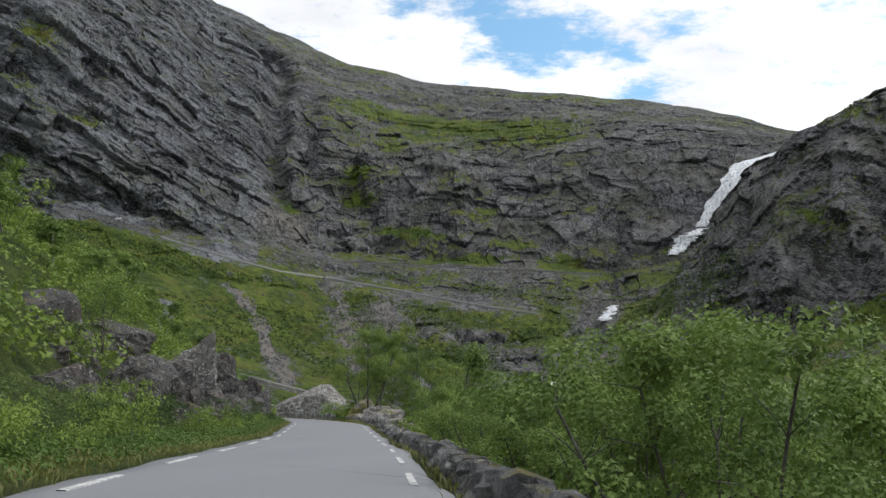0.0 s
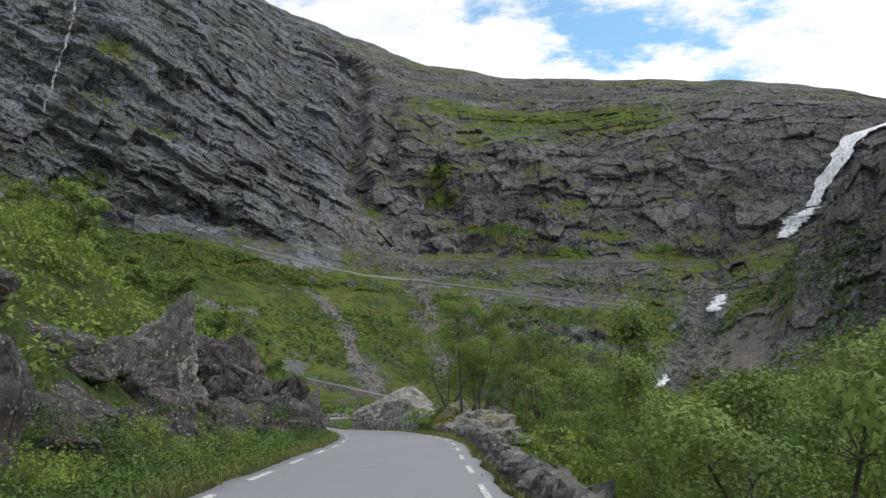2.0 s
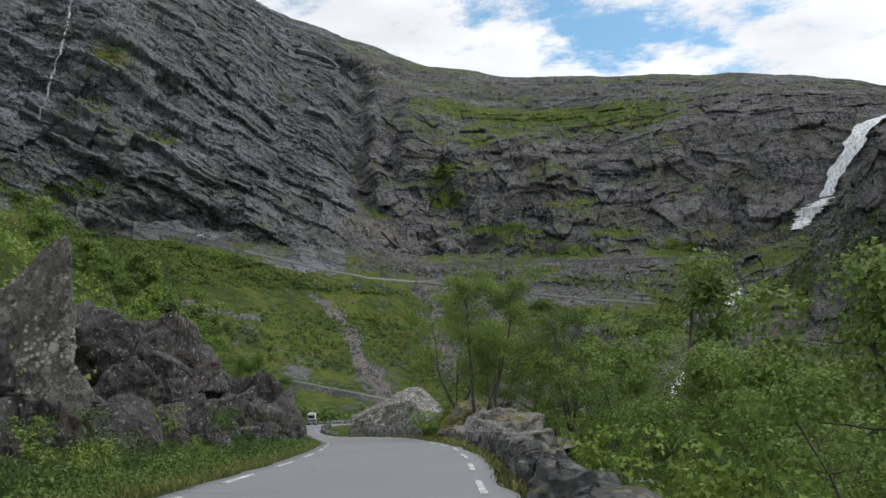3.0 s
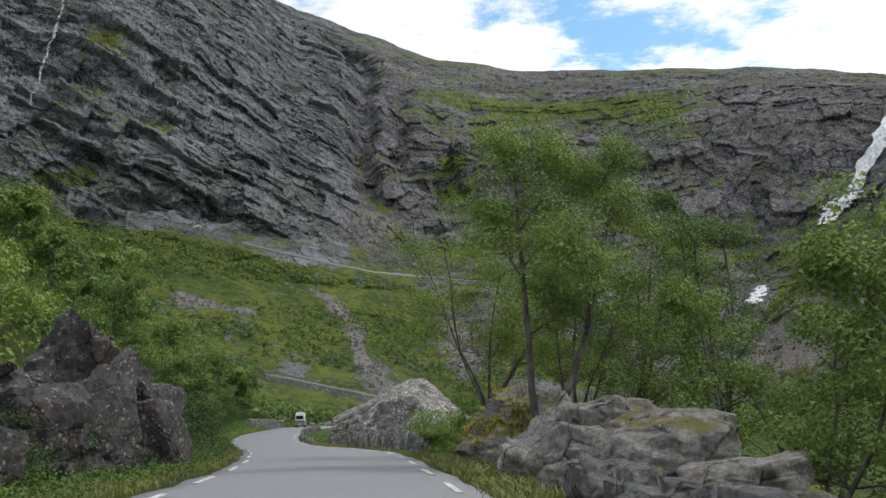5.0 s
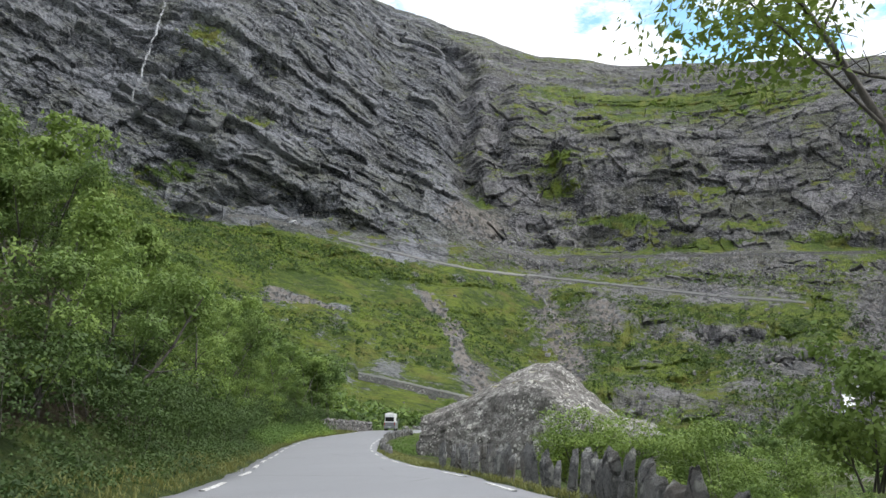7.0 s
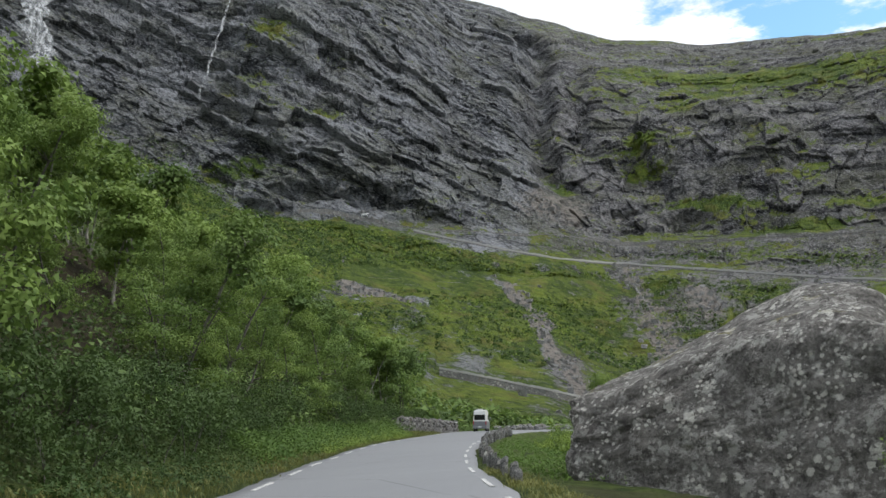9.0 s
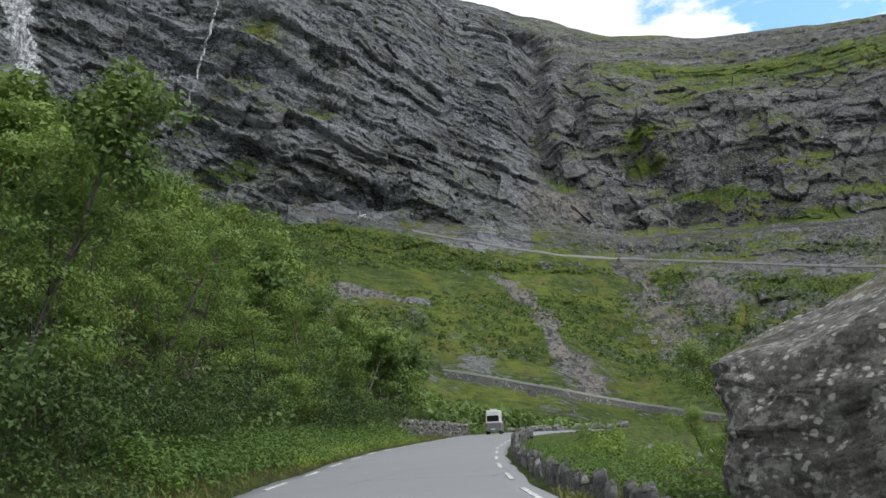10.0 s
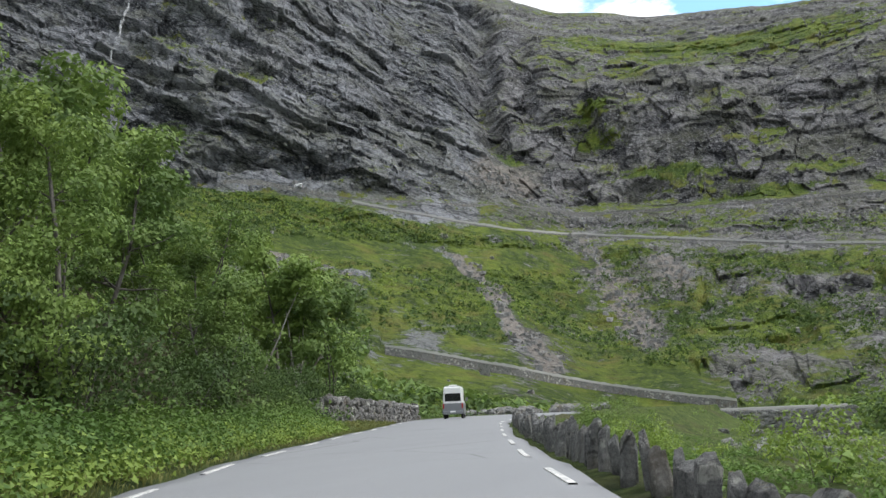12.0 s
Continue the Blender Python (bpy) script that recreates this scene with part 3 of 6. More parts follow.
HOLLOWS = [(-22.7, 135, 2.4, 9, 14), (-26.6, 141, 2.2, 6, 9), (-30.4, 126, 2.0, 8, 12), (-3.5, 138, 1.3, 8, 12), (-7.4, 144, 1.0, 7, 9), (-28.5, 172, 2.8, 4, 5),
           (4.6, 47, 2.4, 5, 9), (8.9, 31, 2.0, 4, 8), (-1.3, 8, 2.0, 6, 10), (2.2, 24, 1.6, 4, 7), (13.9, 100, 1.0, 9, 8), (13.2, 50, 1.2, 18, 9), (11.6, 16, 1.0, 16, 7), (7.0, 3, 1.4, 6, 5)]
BARE = [(4.6, 49, 3.0, 8, 0.6), (8.9, 33, 2.6, 8, 0.6), (13.4, 60, 1.5, 28, 0.7), (11.6, 18, 1.3, 16, 0.6), (-12.0, 146, 2.6, 22, 0.5), (0.0, 13, 2.6, 9, 0.55), (-4.8, 30, 1.0, 9, 0.4), (-3.0, 68, 1.8, 8, 0.3), (17.3, 44, 2.0, 16, 0.6), (-16.0, 104, 2.8, 5, 0.3), (1.0, 84, 4.0, 6, 0.3)]


def build_mountain(az_line, rows, name):
    cols = len(az_line)
    az = np.asarray(az_line)[None, :] + np.zeros((rows, 1))
    # rows lie closer together on the cliff than on the foot and the plateau
    s = np.interp(np.linspace(0, 1, rows), [0, 0.38, 0.88, 1], [0, 3.7, 7.0, 8])[:, None] + np.zeros((1, cols))
    r, z = profile_at(az, s)
    lat = np.radians(az) * 560
    left = 1 - smooth(-14.5, -10.5, az + 1.2 * fbm(z / 40, az, 0, 2, 30))
    cliff = smooth(3.8, 4.4, s) * (1 - 0.75 * smooth(6.3, 7.3, s) * (1 - 0.8 * left))
    spur = smooth(19, 22, az) * smooth(1.9, 2.3, s) * (1 - smooth(4, 4.8, s))
    steep = np.maximum(cliff, spur)
    bend = 9 * fbm(lat / 150, z / 130, 0, 2, 31)
    jag = 2.0 * fbm(lat / 26, z / 18, 4, 3, 33)
    # the beds of the flank dip steeply above and flatten towards the cliff's foot
    q1 = z + 0.40 * lat + bend + 0.14 * (lat + 250) * smooth(150, 260, z)
    q2 = z - 0.08 * lat + bend
    along1, along2 = lat - 0.4 * z + jag, lat + 0.1 * z + 0.5 * jag

    def beds(q, along, thick, length, seed):
        """Thick beds broken into lengths; each one juts out at its lower edge."""
        v0 = (q + jag) / thick
        cell = np.floor(along / length + 1.7 * hash3(np.floor(v0), 0 * q, 0 * q, seed))
        v = v0 + 0.42 * hash3(cell, 0 * q, 0 * q + 1, seed) + 0.12 * (along / length - cell)
        bed = np.floor(v)
        f = v - bed
        jut = np.clip(0.15 + 0.95 * hash3(bed, cell, 0 * q + 2, seed), 0, 1)
        return (1 - f) ** 1.1 * smooth(0.0, 0.06, f) * jut

    flank = 9.0 * beds(q1, along1, 31, 75, 41) + 3.0 * beds(q1, along1, 14, 34, 43) + 1.1 * beds(q1, along1, 6.0, 15, 45) \
        + 2.2 * facets(along1 / 26, q1 / 13, 11) + 1.2 * facets(along1 / 9.5, q1 / 5.2, 13) + 0.6 * facets(along1 / 4.2, q1 / 2.6, 17)
    wall = 4.5 * beds(q2, along2, 34, 60, 42) + 2.2 * beds(q2, along2, 13, 28, 44) \
        + 2.4 * facets(along2 / 17, q2 / 24, 19, 0.9) + 1.3 * facets(along2 / 7, q2 / 10, 23) + 0.4 * facets(along2 / 3.2, q2 / 4.0, 29)
    lumps = fbm(lat / 95, z / 70, r / 200, 4, 61)
    tufts = fbm(lat / 3.2, r / 3.2, z / 3.2, 2, 69)
    rock = left * flank + (1 - left) * wall
    ledge = np.maximum(smooth(2.7, 3.6, s), smooth(1.6, 2.1, s) * smooth(-4.5, -1.5, az)) * (1 - steep)
    d = steep * rock + (2.5 + 6 * steep) * lumps + ledge * (0.45 * rock + 4.0 * beds(q2, along2, 11, 22, 46)) + (1 - steep) * 0.6 * tufts
    # the cleft that parts the flank from the back wall, and the dark dome beside it
    line = np.interp(z, [110, 180, 247, 320, 400, 460], [-10.8, -11.6, -12.6, -12.2, -12.4, -14.5]) + 0.35 * fbm(z / 14, 1, 0, 3, 34)
    d -= 26 * np.exp(-((az - line) / 1.0) ** 2) * smooth(150, 210, z) * (1 - smooth(420, 500, z)) + 14 * np.exp(-((az - line - 2.4) / 0.9) ** 2) * smooth(190, 230, z) * (1 - smooth(330, 380, z))
    d += 15 * (1 - smooth(0.82, 1.0, np.hypot((az + 1.4) / 5.0, (z - 208 + 2.6 * (az + 1.4)) / 54) + 0.10 * fbm(lat / 12, z / 12, 0, 3, 35))) * smooth(150, 212, z)
    calm = 1 - 0.85 * road_level(az, r, z)
    fade = smooth(0, 0.5, s)
    d *= calm * fade * np.where(s > 7.8, 0.5, 1.0)
    rough_az = az + 0.5 * fbm(lat / 7, z / 7, 0, 3, 36)
    d -= patch_sum(rough_az, z + 3 * fbm(lat / 9, z / 6, 2, 3, 37), HOLLOWS) * (1 - 0.8 * road_level(az, r, z))
    rr = r - d
    zz = z + (0.22 * d + 1.2 * fbm(lat / 20, r / 20, 0, 4, 71)) * fade * calm
    zz -= 6 * (1 - smooth(200, 235, r))
    p = hub_point(az, rr, zz)
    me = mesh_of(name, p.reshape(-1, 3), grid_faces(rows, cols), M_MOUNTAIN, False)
    # where plants grow: gentle ground, ledges, and the broad patches
    nrm = np.cross(np.gradient(p, axis=1), np.gradient(p, axis=0))
    nz = nrm[..., 2] * np.sign(np.median(nrm[..., 2])) / (np.linalg.norm(nrm, axis=-1) + 1e-9)
    patch = fbm(lat / 60, z / 26, 2.2, 4, 83)
    low = 1 - smooth(3.5, 4.3, s + 0.5 * patch)
    veg = 0.10 + (0.62 + 0.06 * left) * low + (0.30 - 0.12 * left) * smooth(0.5, 0.85, nz) * (1 - low) + 0.26 * patch - 0.08 * smooth(6.9, 7.4, s)
    veg += 0.07 * (1 - left) * (1 - low) + 0.56 * patch_sum(az, z, MEADOWS) + 0.55 * patch_sum(az, z, FLANK_MOSS) - patch_sum(az, z, BARE) - 0.20 * (1 - smooth(0.0, 0.25, nz))
    veg -= 0.40 * spur + 0.25 * smooth(9, 13, az) * smooth(5.2, 5.8, s) * (1 - smooth(7.0, 7.6, s))
    # tongues of scree
    tongue = np.zeros_like(az)
    for a0, a1, z0, z1, w in ((-15.0, -10.0, 80, 14, 0.75), (-7.2, -4.6, 96, 26, 1.0), (-24.0, -22.0, 64, 55, 1.8), (-3.2, -2.6, 76, 56, 1.0), (18.5, 15.5, 62, 14, 2.4)):
        f = np.clip((z0 - z) / (z0 - z1), -0.2, 1.2) + 0.12 * fbm(lat / 14, z / 8, 0, 3, 85)
        tongue = np.maximum(tongue, np.exp(-((az + 0.35 * fbm(lat / 8, z / 8, 0, 3, 87) - (a0 + (a1 - a0) * f)) / (w * (0.45 + 0.8 * np.clip(f, 0, 1)))) ** 2) * smooth(-0.12, 0.08, f) * (1 - smooth(0.92, 1.1, f)))
    tongue = np.clip(tongue * (1.0 + 0.6 * fbm(lat / 9, z / 9, 0, 3, 84)), 0, 1)
    veg -= 0.8 * tongue * np.where(az < -7.6, 1.0, 0.3)
    tongue = np.maximum(tongue, np.clip(patch_sum(az, z, [(-11.5, 146, 3.0, 24, 0.55)]), 0, 1))
    tongue = np.maximum(tongue, 0.30 * smooth(-12, -6, az) * smooth(16, 40, z) * (1 - smooth(112, 124, z)))
    attribute(me, "veg", np.clip(veg, 0, 1))
    attribute(me, "scree", tongue)
    attribute(me, "flank", left)
    # tone by relief: jutting beds lighter, recessed beds, cliff and plateau darker
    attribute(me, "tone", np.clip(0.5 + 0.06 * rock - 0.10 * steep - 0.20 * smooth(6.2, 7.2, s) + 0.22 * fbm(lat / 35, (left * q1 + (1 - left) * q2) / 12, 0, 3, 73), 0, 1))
    return tagged(new(name, me), kind="structure", label="grey rock mountainside with grass and moss patches"), p


AZ_LINE = np.concatenate([np.linspace(-50, -46.2, 14), np.linspace(-46, 26, 860), np.linspace(26.4, 42, 60)])
mountain, MOUNTAIN_P = build_mountain(AZ_LINE, 500, "mountainside")
far_flank, _ = build_mountain(np.linspace(-75, -49.9, 60), 70, "mountainside_side")
far_flank2, _ = build_mountain(np.linspace(41.9, 75, 70), 70, "mountainside_side")


def surface_r(az, z):
    """Distance of the built mountainside at an azimuth and a height."""
    az, z = np.broadcast_arrays(np.asarray(az, float), np.asarray(z, float))
    rows, cols = MOUNTAIN_P.shape[:2]
    j = np.clip(np.searchsorted(AZ_LINE, az), 0, cols - 1)
    out = np.empty(az.size)
    for n, (c, h) in enumerate(zip(j.ravel(), z.ravel())):
        col = MOUNTAIN_P[:, c]
        rise = np.maximum.accumulate(col[:, 2])
        i = min(int(np.searchsorted(rise, h)), rows - 1)
        out[n] = np.hypot(col[i, 0] - HUB[0], col[i, 1] - HUB[1])
    return out.reshape(az.shape)


# the valley behind: a plain ring of slopes that closes the place
ang = np.radians(np.linspace(74, 286, 80))[None, :] + np.zeros((30, 1))
rad = np.linspace(150, 900, 30)[:, None] + np.zeros((1, 80))
hgt = np.interp(rad, [150, 300, 900], [0, 30, 330]) * (0.35 + 0.65 * np.abs(np.sin(ang))) - 12
hgt += 22 * fbm(ang * 4, rad / 90, 0, 4, 97) * smooth(180, 400, rad)
p = np.stack([HUB[0] + rad * np.sin(ang), HUB[1] + rad * np.cos(ang), hgt], -1)
me = mesh_of("valley_slopes", p.reshape(-1, 3), grid_faces(30, 80), M_MOUNTAIN, True)
attribute(me, "veg", np.clip(0.8 - 0.5 * smooth(0, 250, hgt), 0, 1))
tagged(new("valley_slopes", me), kind="structure", label="green valley slopes with grey rock above")

# ---------------------------------------------------------------- ground and road
ys = np.concatenate([np.arange(-130, -10, 6.0), np.arange(-10, 262, 0.7), np.arange(262, 345, 3.0)])
us = np.concatenate([np.linspace(-170, -40, 22), np.linspace(-39, -14, 24), np.linspace(-13.6, -5.2, 26), np.linspace(-5.0, 4.6, 22), np.linspace(4.9, 14, 26), np.linspace(14.6, 40, 24), np.linspace(43, 170, 22)])
gy = ys[:, None] + 0 * us[None, :]
gx = line_x(gy) + us[None, :]
gz = ground_z(gx, gy)
u = gx - line_x(gy)
on_road = smooth(0.0, 0.3, u - (left_line(gy) - 0.75)) * smooth(0.0, 0.3, (right_line(gy) + 0.75) - u)
gz -= 0.12 * on_road
hub_r = np.hypot(gx - HUB[0], gy - HUB[1])
gz -= 16 * smooth(222, 262, hub_r)
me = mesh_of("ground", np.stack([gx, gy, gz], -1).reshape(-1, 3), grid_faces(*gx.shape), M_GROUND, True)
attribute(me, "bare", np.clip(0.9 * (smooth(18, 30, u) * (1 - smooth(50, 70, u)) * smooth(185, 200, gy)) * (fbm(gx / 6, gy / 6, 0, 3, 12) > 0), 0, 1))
# where the ground is darkened for litter and the crowns' shade
attribute(me, "litter_shade", smooth(2.6, 3.6, left_line(gy) - 0.7 - u) * smooth(108, 116, gy) * (1 - smooth(205, 225, gy)) * (1 - smooth(24, 34, -u)))
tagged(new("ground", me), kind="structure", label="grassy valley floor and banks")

ry = np.arange(-120, 268, 0.9)
lx, rx = left_line(ry) - 0.45, right_line(ry) + 0.42
lx = lx + 0.12 * fbm(ry / 2.3, 0, 0, 3, 21)
rx = rx + 0.12 * fbm(ry / 2.1, 5, 0, 3, 22)
f = np.linspace(0, 1, 13)[None, :]
rxx = line_x(ry)[:, None] + lx[:, None] * (1 - f) + rx[:, None] * f
rzz = road_z(ry)[:, None] + 0.045 * (1 - (2 * f - 1) ** 2) + 0.012 * fbm(rxx, ry[:, None] / 3, 0, 3, 23)
ryy = ry[:, None] + 0 * f
verts = np.stack([rxx, ryy, rzz], -1)
skirt = verts[:, [0, -1]].copy()
skirt[..., 2] -= 0.3
skirt[:, 0, 0] -= 0.12
skirt[:, 1, 0] += 0.12
full = np.concatenate([skirt[:, :1], verts, skirt[:, 1:]], 1)
road = new("road", mesh_of("road", full.reshape(-1, 3), grid_faces(full.shape[0], full.shape[1]), M_ASPHALT, True))
tagged(road, kind="structure", label="narrow grey asphalt mountain road")


def dash_mesh(y0, length, edge, width=0.13):
    n = 5
    y = np.linspace(y0, y0 + length, n)
    x = line_x(y) + edge(y)
    z = road_z(y) + 0.016
    top = np.stack([np.stack([x - width / 2, y, z + 0.012], -1), np.stack([x + width / 2, y, z + 0.012], -1)], 1)
    low = top.copy()
    low[..., 2] -= 0.03
    low[:, 0, 0] -= 0.01
    low[:, 1, 0] += 0.01
    ring = np.concatenate([low[:, :1], top, low[:, 1:]], 1)
    return mesh_of("edge_dash", ring.reshape(-1, 3), grid_faces(n, 4), M_PAINT)


for start, edge in ((-8.7, left_line), (-6.2, right_line)):
    for i in range(42):
        y0 = start + 6.1 * i
        if edge is right_line and y0 > 238:
            continue
        part("edge_dash", dash_mesh(y0, 2.9, edge), None, road, "worn white edge line dash" if i == 0 else "")

# ---------------------------------------------------------------- rocks
def cube_sphere(n):
    """Directions of a cube blown up to a ball, welded, with its quads."""
    t = np.tan(np.linspace(-1, 1, n + 1) * np.pi / 4)
    a, b = np.meshgrid(t, t, indexing="ij")
    one = np.ones_like(a)
    sides = [(a, b, one), (b, a, -one), (one, a, b), (-one, b, a), (b, one, a), (a, -one, b)]
    pts = np.concatenate([np.stack(s, -1).reshape(-1, 3) for s in sides])
    faces = np.concatenate([grid_faces(n + 1, n + 1) + i * (n + 1) ** 2 for i in range(6)])
    _, first, back = np.unique(np.round(pts, 6), axis=0, return_index=True, return_inverse=True)
    pts = pts[first]
    return pts / np.linalg.norm(pts, axis=1, keepdims=True), back.ravel()[faces]


def rock_verts(d, seed, size, planes=13, rough=0.05, flat=0.72, steps=1.4):
    """A block split along planes, with a grained and chipped skin."""
    g = np.random.default_rng(seed)
    nrm = g.normal(size=(planes, 3))
    nrm[:6] = np.concatenate([np.eye(3), -np.eye(3)]) + g.normal(size=(6, 3)) * 0.22
    nrm /= np.linalg.norm(nrm, axis=1, keepdims=True)
    h = g.uniform(flat, 1.0, planes)
    cut = (d @ nrm.T) / h
    soft = np.sort(cut, 1)
    r = 1 / np.maximum(soft[:, -1] + 0.04 * np.exp(-(soft[:, -1] - soft[:, -2]) / 0.05), 0.3)
    p = d * r[:, None]
    o = g.uniform(0, 90, 3)
    step = np.floor(fbm(p[:, 0] * 1.9 + o[0], p[:, 1] * 1.9 + o[1], p[:, 2] * 2.8 + o[2], 2, seed) * 3.5) / 2.2
    grain = fbm(p[:, 0] * 5 + o[1], p[:, 1] * 5 + o[2], p[:, 2] * 5 + o[0], 4, seed + 3)
    p = p * (1 + steps * rough * step + rough * grain)[:, None]
    return p * np.asarray(size)


BALL = {n: cube_sphere(n) for n in (3, 5, 7, 10, 18, 60)}


def rock_mesh(seed, size, res, mat, **more):
    d, f = BALL[res]
    return mesh_of("rock", rock_verts(d, seed, size, **more), f, mat, False)


SLABS = [rock_mesh(140 + i, (0.8, 0.5, 1.1), 10, M_ROCK, planes=9, flat=0.8) for i in range(4)]
MOSSY = [rock_mesh(160 + i, (1, 0.9, 0.8), 10, M_MOSSROCK, planes=9, flat=0.85, rough=0.04, steps=0.9) for i in range(5)]
BLOCKS = [rock_mesh(220 + i, (1, 0.8, 1.15), 10, M_ROCK, planes=9, flat=0.84, rough=0.045, steps=1.6) for i in range(6)]


PALE = [rock_mesh(180 + i, (1, 0.85, 0.7), 5, M_WALLSTONE) for i in range(4)]


def place(name, me, m, label, category="", group=""):
    ob = new(name, me)
    ob.matrix_basis = m
    return tagged(ob, label, category, group)


def rock_at(me, x, y, size, g, label, group, sink=0.35, z=None, tilt=25, tall=1.0):
    if z is None:
        z = float(ground_z(x, y))
    m = pose(x, y, z + size * (0.8 - sink) * tall * 0.8, g.uniform(-tilt, tilt), g.uniform(-tilt, tilt), g.uniform(0, 360))
    return place("rock", me, m @ Matrix.Diagonal((size, size * g.uniform(0.75, 1.1), size * tall * g.uniform(0.75, 1.05), 1)), label, "rock", group)


def rock_face(name, ys, base, crest, depth, seed, mat, label, back=3.5, rows=64, rough=1.0, tall=1.0):
    """A broken face of split rock beside the road; base, crest and depth go with ys."""
    y0, y1 = ys[0], ys[-1]
    side = -1 if depth[0] < 0 else 1
    n = int((y1 - y0) / 0.16)
    y = np.linspace(y0, y1, n)[:, None] + np.zeros((1, rows))
    s = np.linspace(0, 1.35, rows)[None, :] + np.zeros((n, 1))
    b, c, w = (np.interp(y, ys, k) for k in (base, crest, depth))
    f = np.clip(s, 0, 1)
    u = b + w * f ** 1.25 + side * back * np.maximum(s - 1, 0) / 0.35
    h = c * f ** 0.7 - 0.5 - 1.6 * smooth(1.02, 1.35, s)
    k = 0.9 * fbm(y / 3, h / 2.4, seed, 3, seed)
    d = 0.85 * facets((y + k) * tall / 4.0 + 0.25 * h, (h + k) / tall / 2.4, seed, 0.9) + 0.62 * facets((y + k) * tall / 1.5, (h - 0.3 * y / tall + k) / tall / 1.0, seed + 2, 0.9) + 0.30 * facets(y * tall / 0.62 + k, h / tall / 0.48, seed + 4) + 0.9 * fbm(y / 6, h / 5, 0, 3, seed + 6) + 0.12 * fbm(y / 0.35, h / 0.3, 0, 3, seed + 7)
    d *= rough * smooth(0, 0.25, s) * np.sin(np.pi * np.clip((y - y0) / (y1 - y0), 0, 1)) ** 0.25
    x = line_x(y) + u - side * d
    z = road_z(y) + h + 0.35 * d * smooth(0.3, 1, s) + smooth(0.95, 1.1, s) * 0.5 * fbm(x / 1.3, y / 1.3, 0, 3, seed + 8)
    return place(name, mesh_of(name, np.stack([x, y - 0.25 * d, z], -1).reshape(-1, 3), grid_faces(n, rows), mat), pose(0, 0, 0), label, "rock")


BANK_Y = [32, 36, 40, 44, 48, 52, 57, 62, 66, 70, 75, 80, 86, 92, 98, 105, 112]
BANK_U = [-8.0, -8.3, -8.7, -8.9, -9.2, -9.0, -9.3, -9.4, -9.2, -9.0, -8.7, -8.3, -8.0, -7.7, -7.0, -6.8, -7.4]
BANK_TOP = [0.6, 1.5, 1.7, 1.7, 1.6, 1.2, 0.9, 1.0, 1.2, 1.4, 1.5, 1.3, 2.0, 3.0, 3.9, 3.8, 1.0]
OUTCROP = rock_face("rock_outcrop", BANK_Y, BANK_U, BANK_TOP, [-3.0] * 6 + [-3.8] * 6 + [-3.2] * 5, 5, M_ROCK,
                    "long dark grey rock outcrop split into angular blocks", rough=0.75, tall=1.0)
MOSSY_OUTCROP = rock_face("mossy_outcrop", [91, 93, 96, 99, 102, 105, 108, 112], [6.6, 5.4, 5.3, 5.5, 5.6, 5.0, 5.3, 7.2], [0.1, 0.4, 0.7, 1.1, 1.5, 2.1, 2.7, 0.8], [1.6, 1.8, 1.7, 1.8, 1.8, 1.4, 1.2, 1.6], 9, M_MOSSROCK,
          "grey rock outcrop topped with yellow moss", back=4.5, rough=0.45, tall=0.8)

g = np.random.default_rng(11)
# the broken rock bank beside the left lane
for i in range(120):
    y = 35 + 76 * (i + g.uniform(0, 1)) / 120
    lay = g.uniform(0, 1)
    u = float(np.interp(y, BANK_Y, BANK_U)) + 0.5 - 3.4 * lay ** 1.4
    size = g.choice([0.35, 0.5, 0.75, 1.05, 1.4], p=[0.2, 0.25, 0.25, 0.2, 0.1])
    z = float(road_z(y)) + float(np.interp(y, BANK_Y, BANK_TOP)) * lay ** 0.75 - 0.05 * size
    me = SLABS[g.integers(4)] if g.random() < 0.3 else BLOCKS[g.integers(6)]
    m = pose(float(line_x(y)) + u, y, max(z, -0.1) + 0.1, g.uniform(-30, 30), g.uniform(-30, 30), g.uniform(0, 360))
    place("rock", me, m @ Matrix.Diagonal((size, size * g.uniform(0.7, 1.1), size * g.uniform(0.8, 1.15), 1)), "").parent = OUTCROP


def great_block(x, y, z, half, turn, seed, mat, label, taper=0.15, skew=0.0, planes=10, group=""):
    """One large split block, with sheer faces and a broken skin; half is its half size, turn its three turns."""
    d, f = BALL[18]
    v = rock_verts(d, seed, (1, 1, 1), planes=planes + 7, rough=0.032, flat=0.82, steps=1.6)
    v[:, 0] = v[:, 0] * (1 - taper * v[:, 2]) + skew * v[:, 2]
    v = v * np.asarray(half)
    v += 0.05 * fbm(v[:, :1] * 2.6, v[:, 1:2] * 2.6, v[:, 2:] * 2.6, 3, seed) * np.array([1, 1, 0.6])
    return place("rock", mesh_of("rock", v, f, mat), pose(x, y, z, *turn), label, "rock", group)


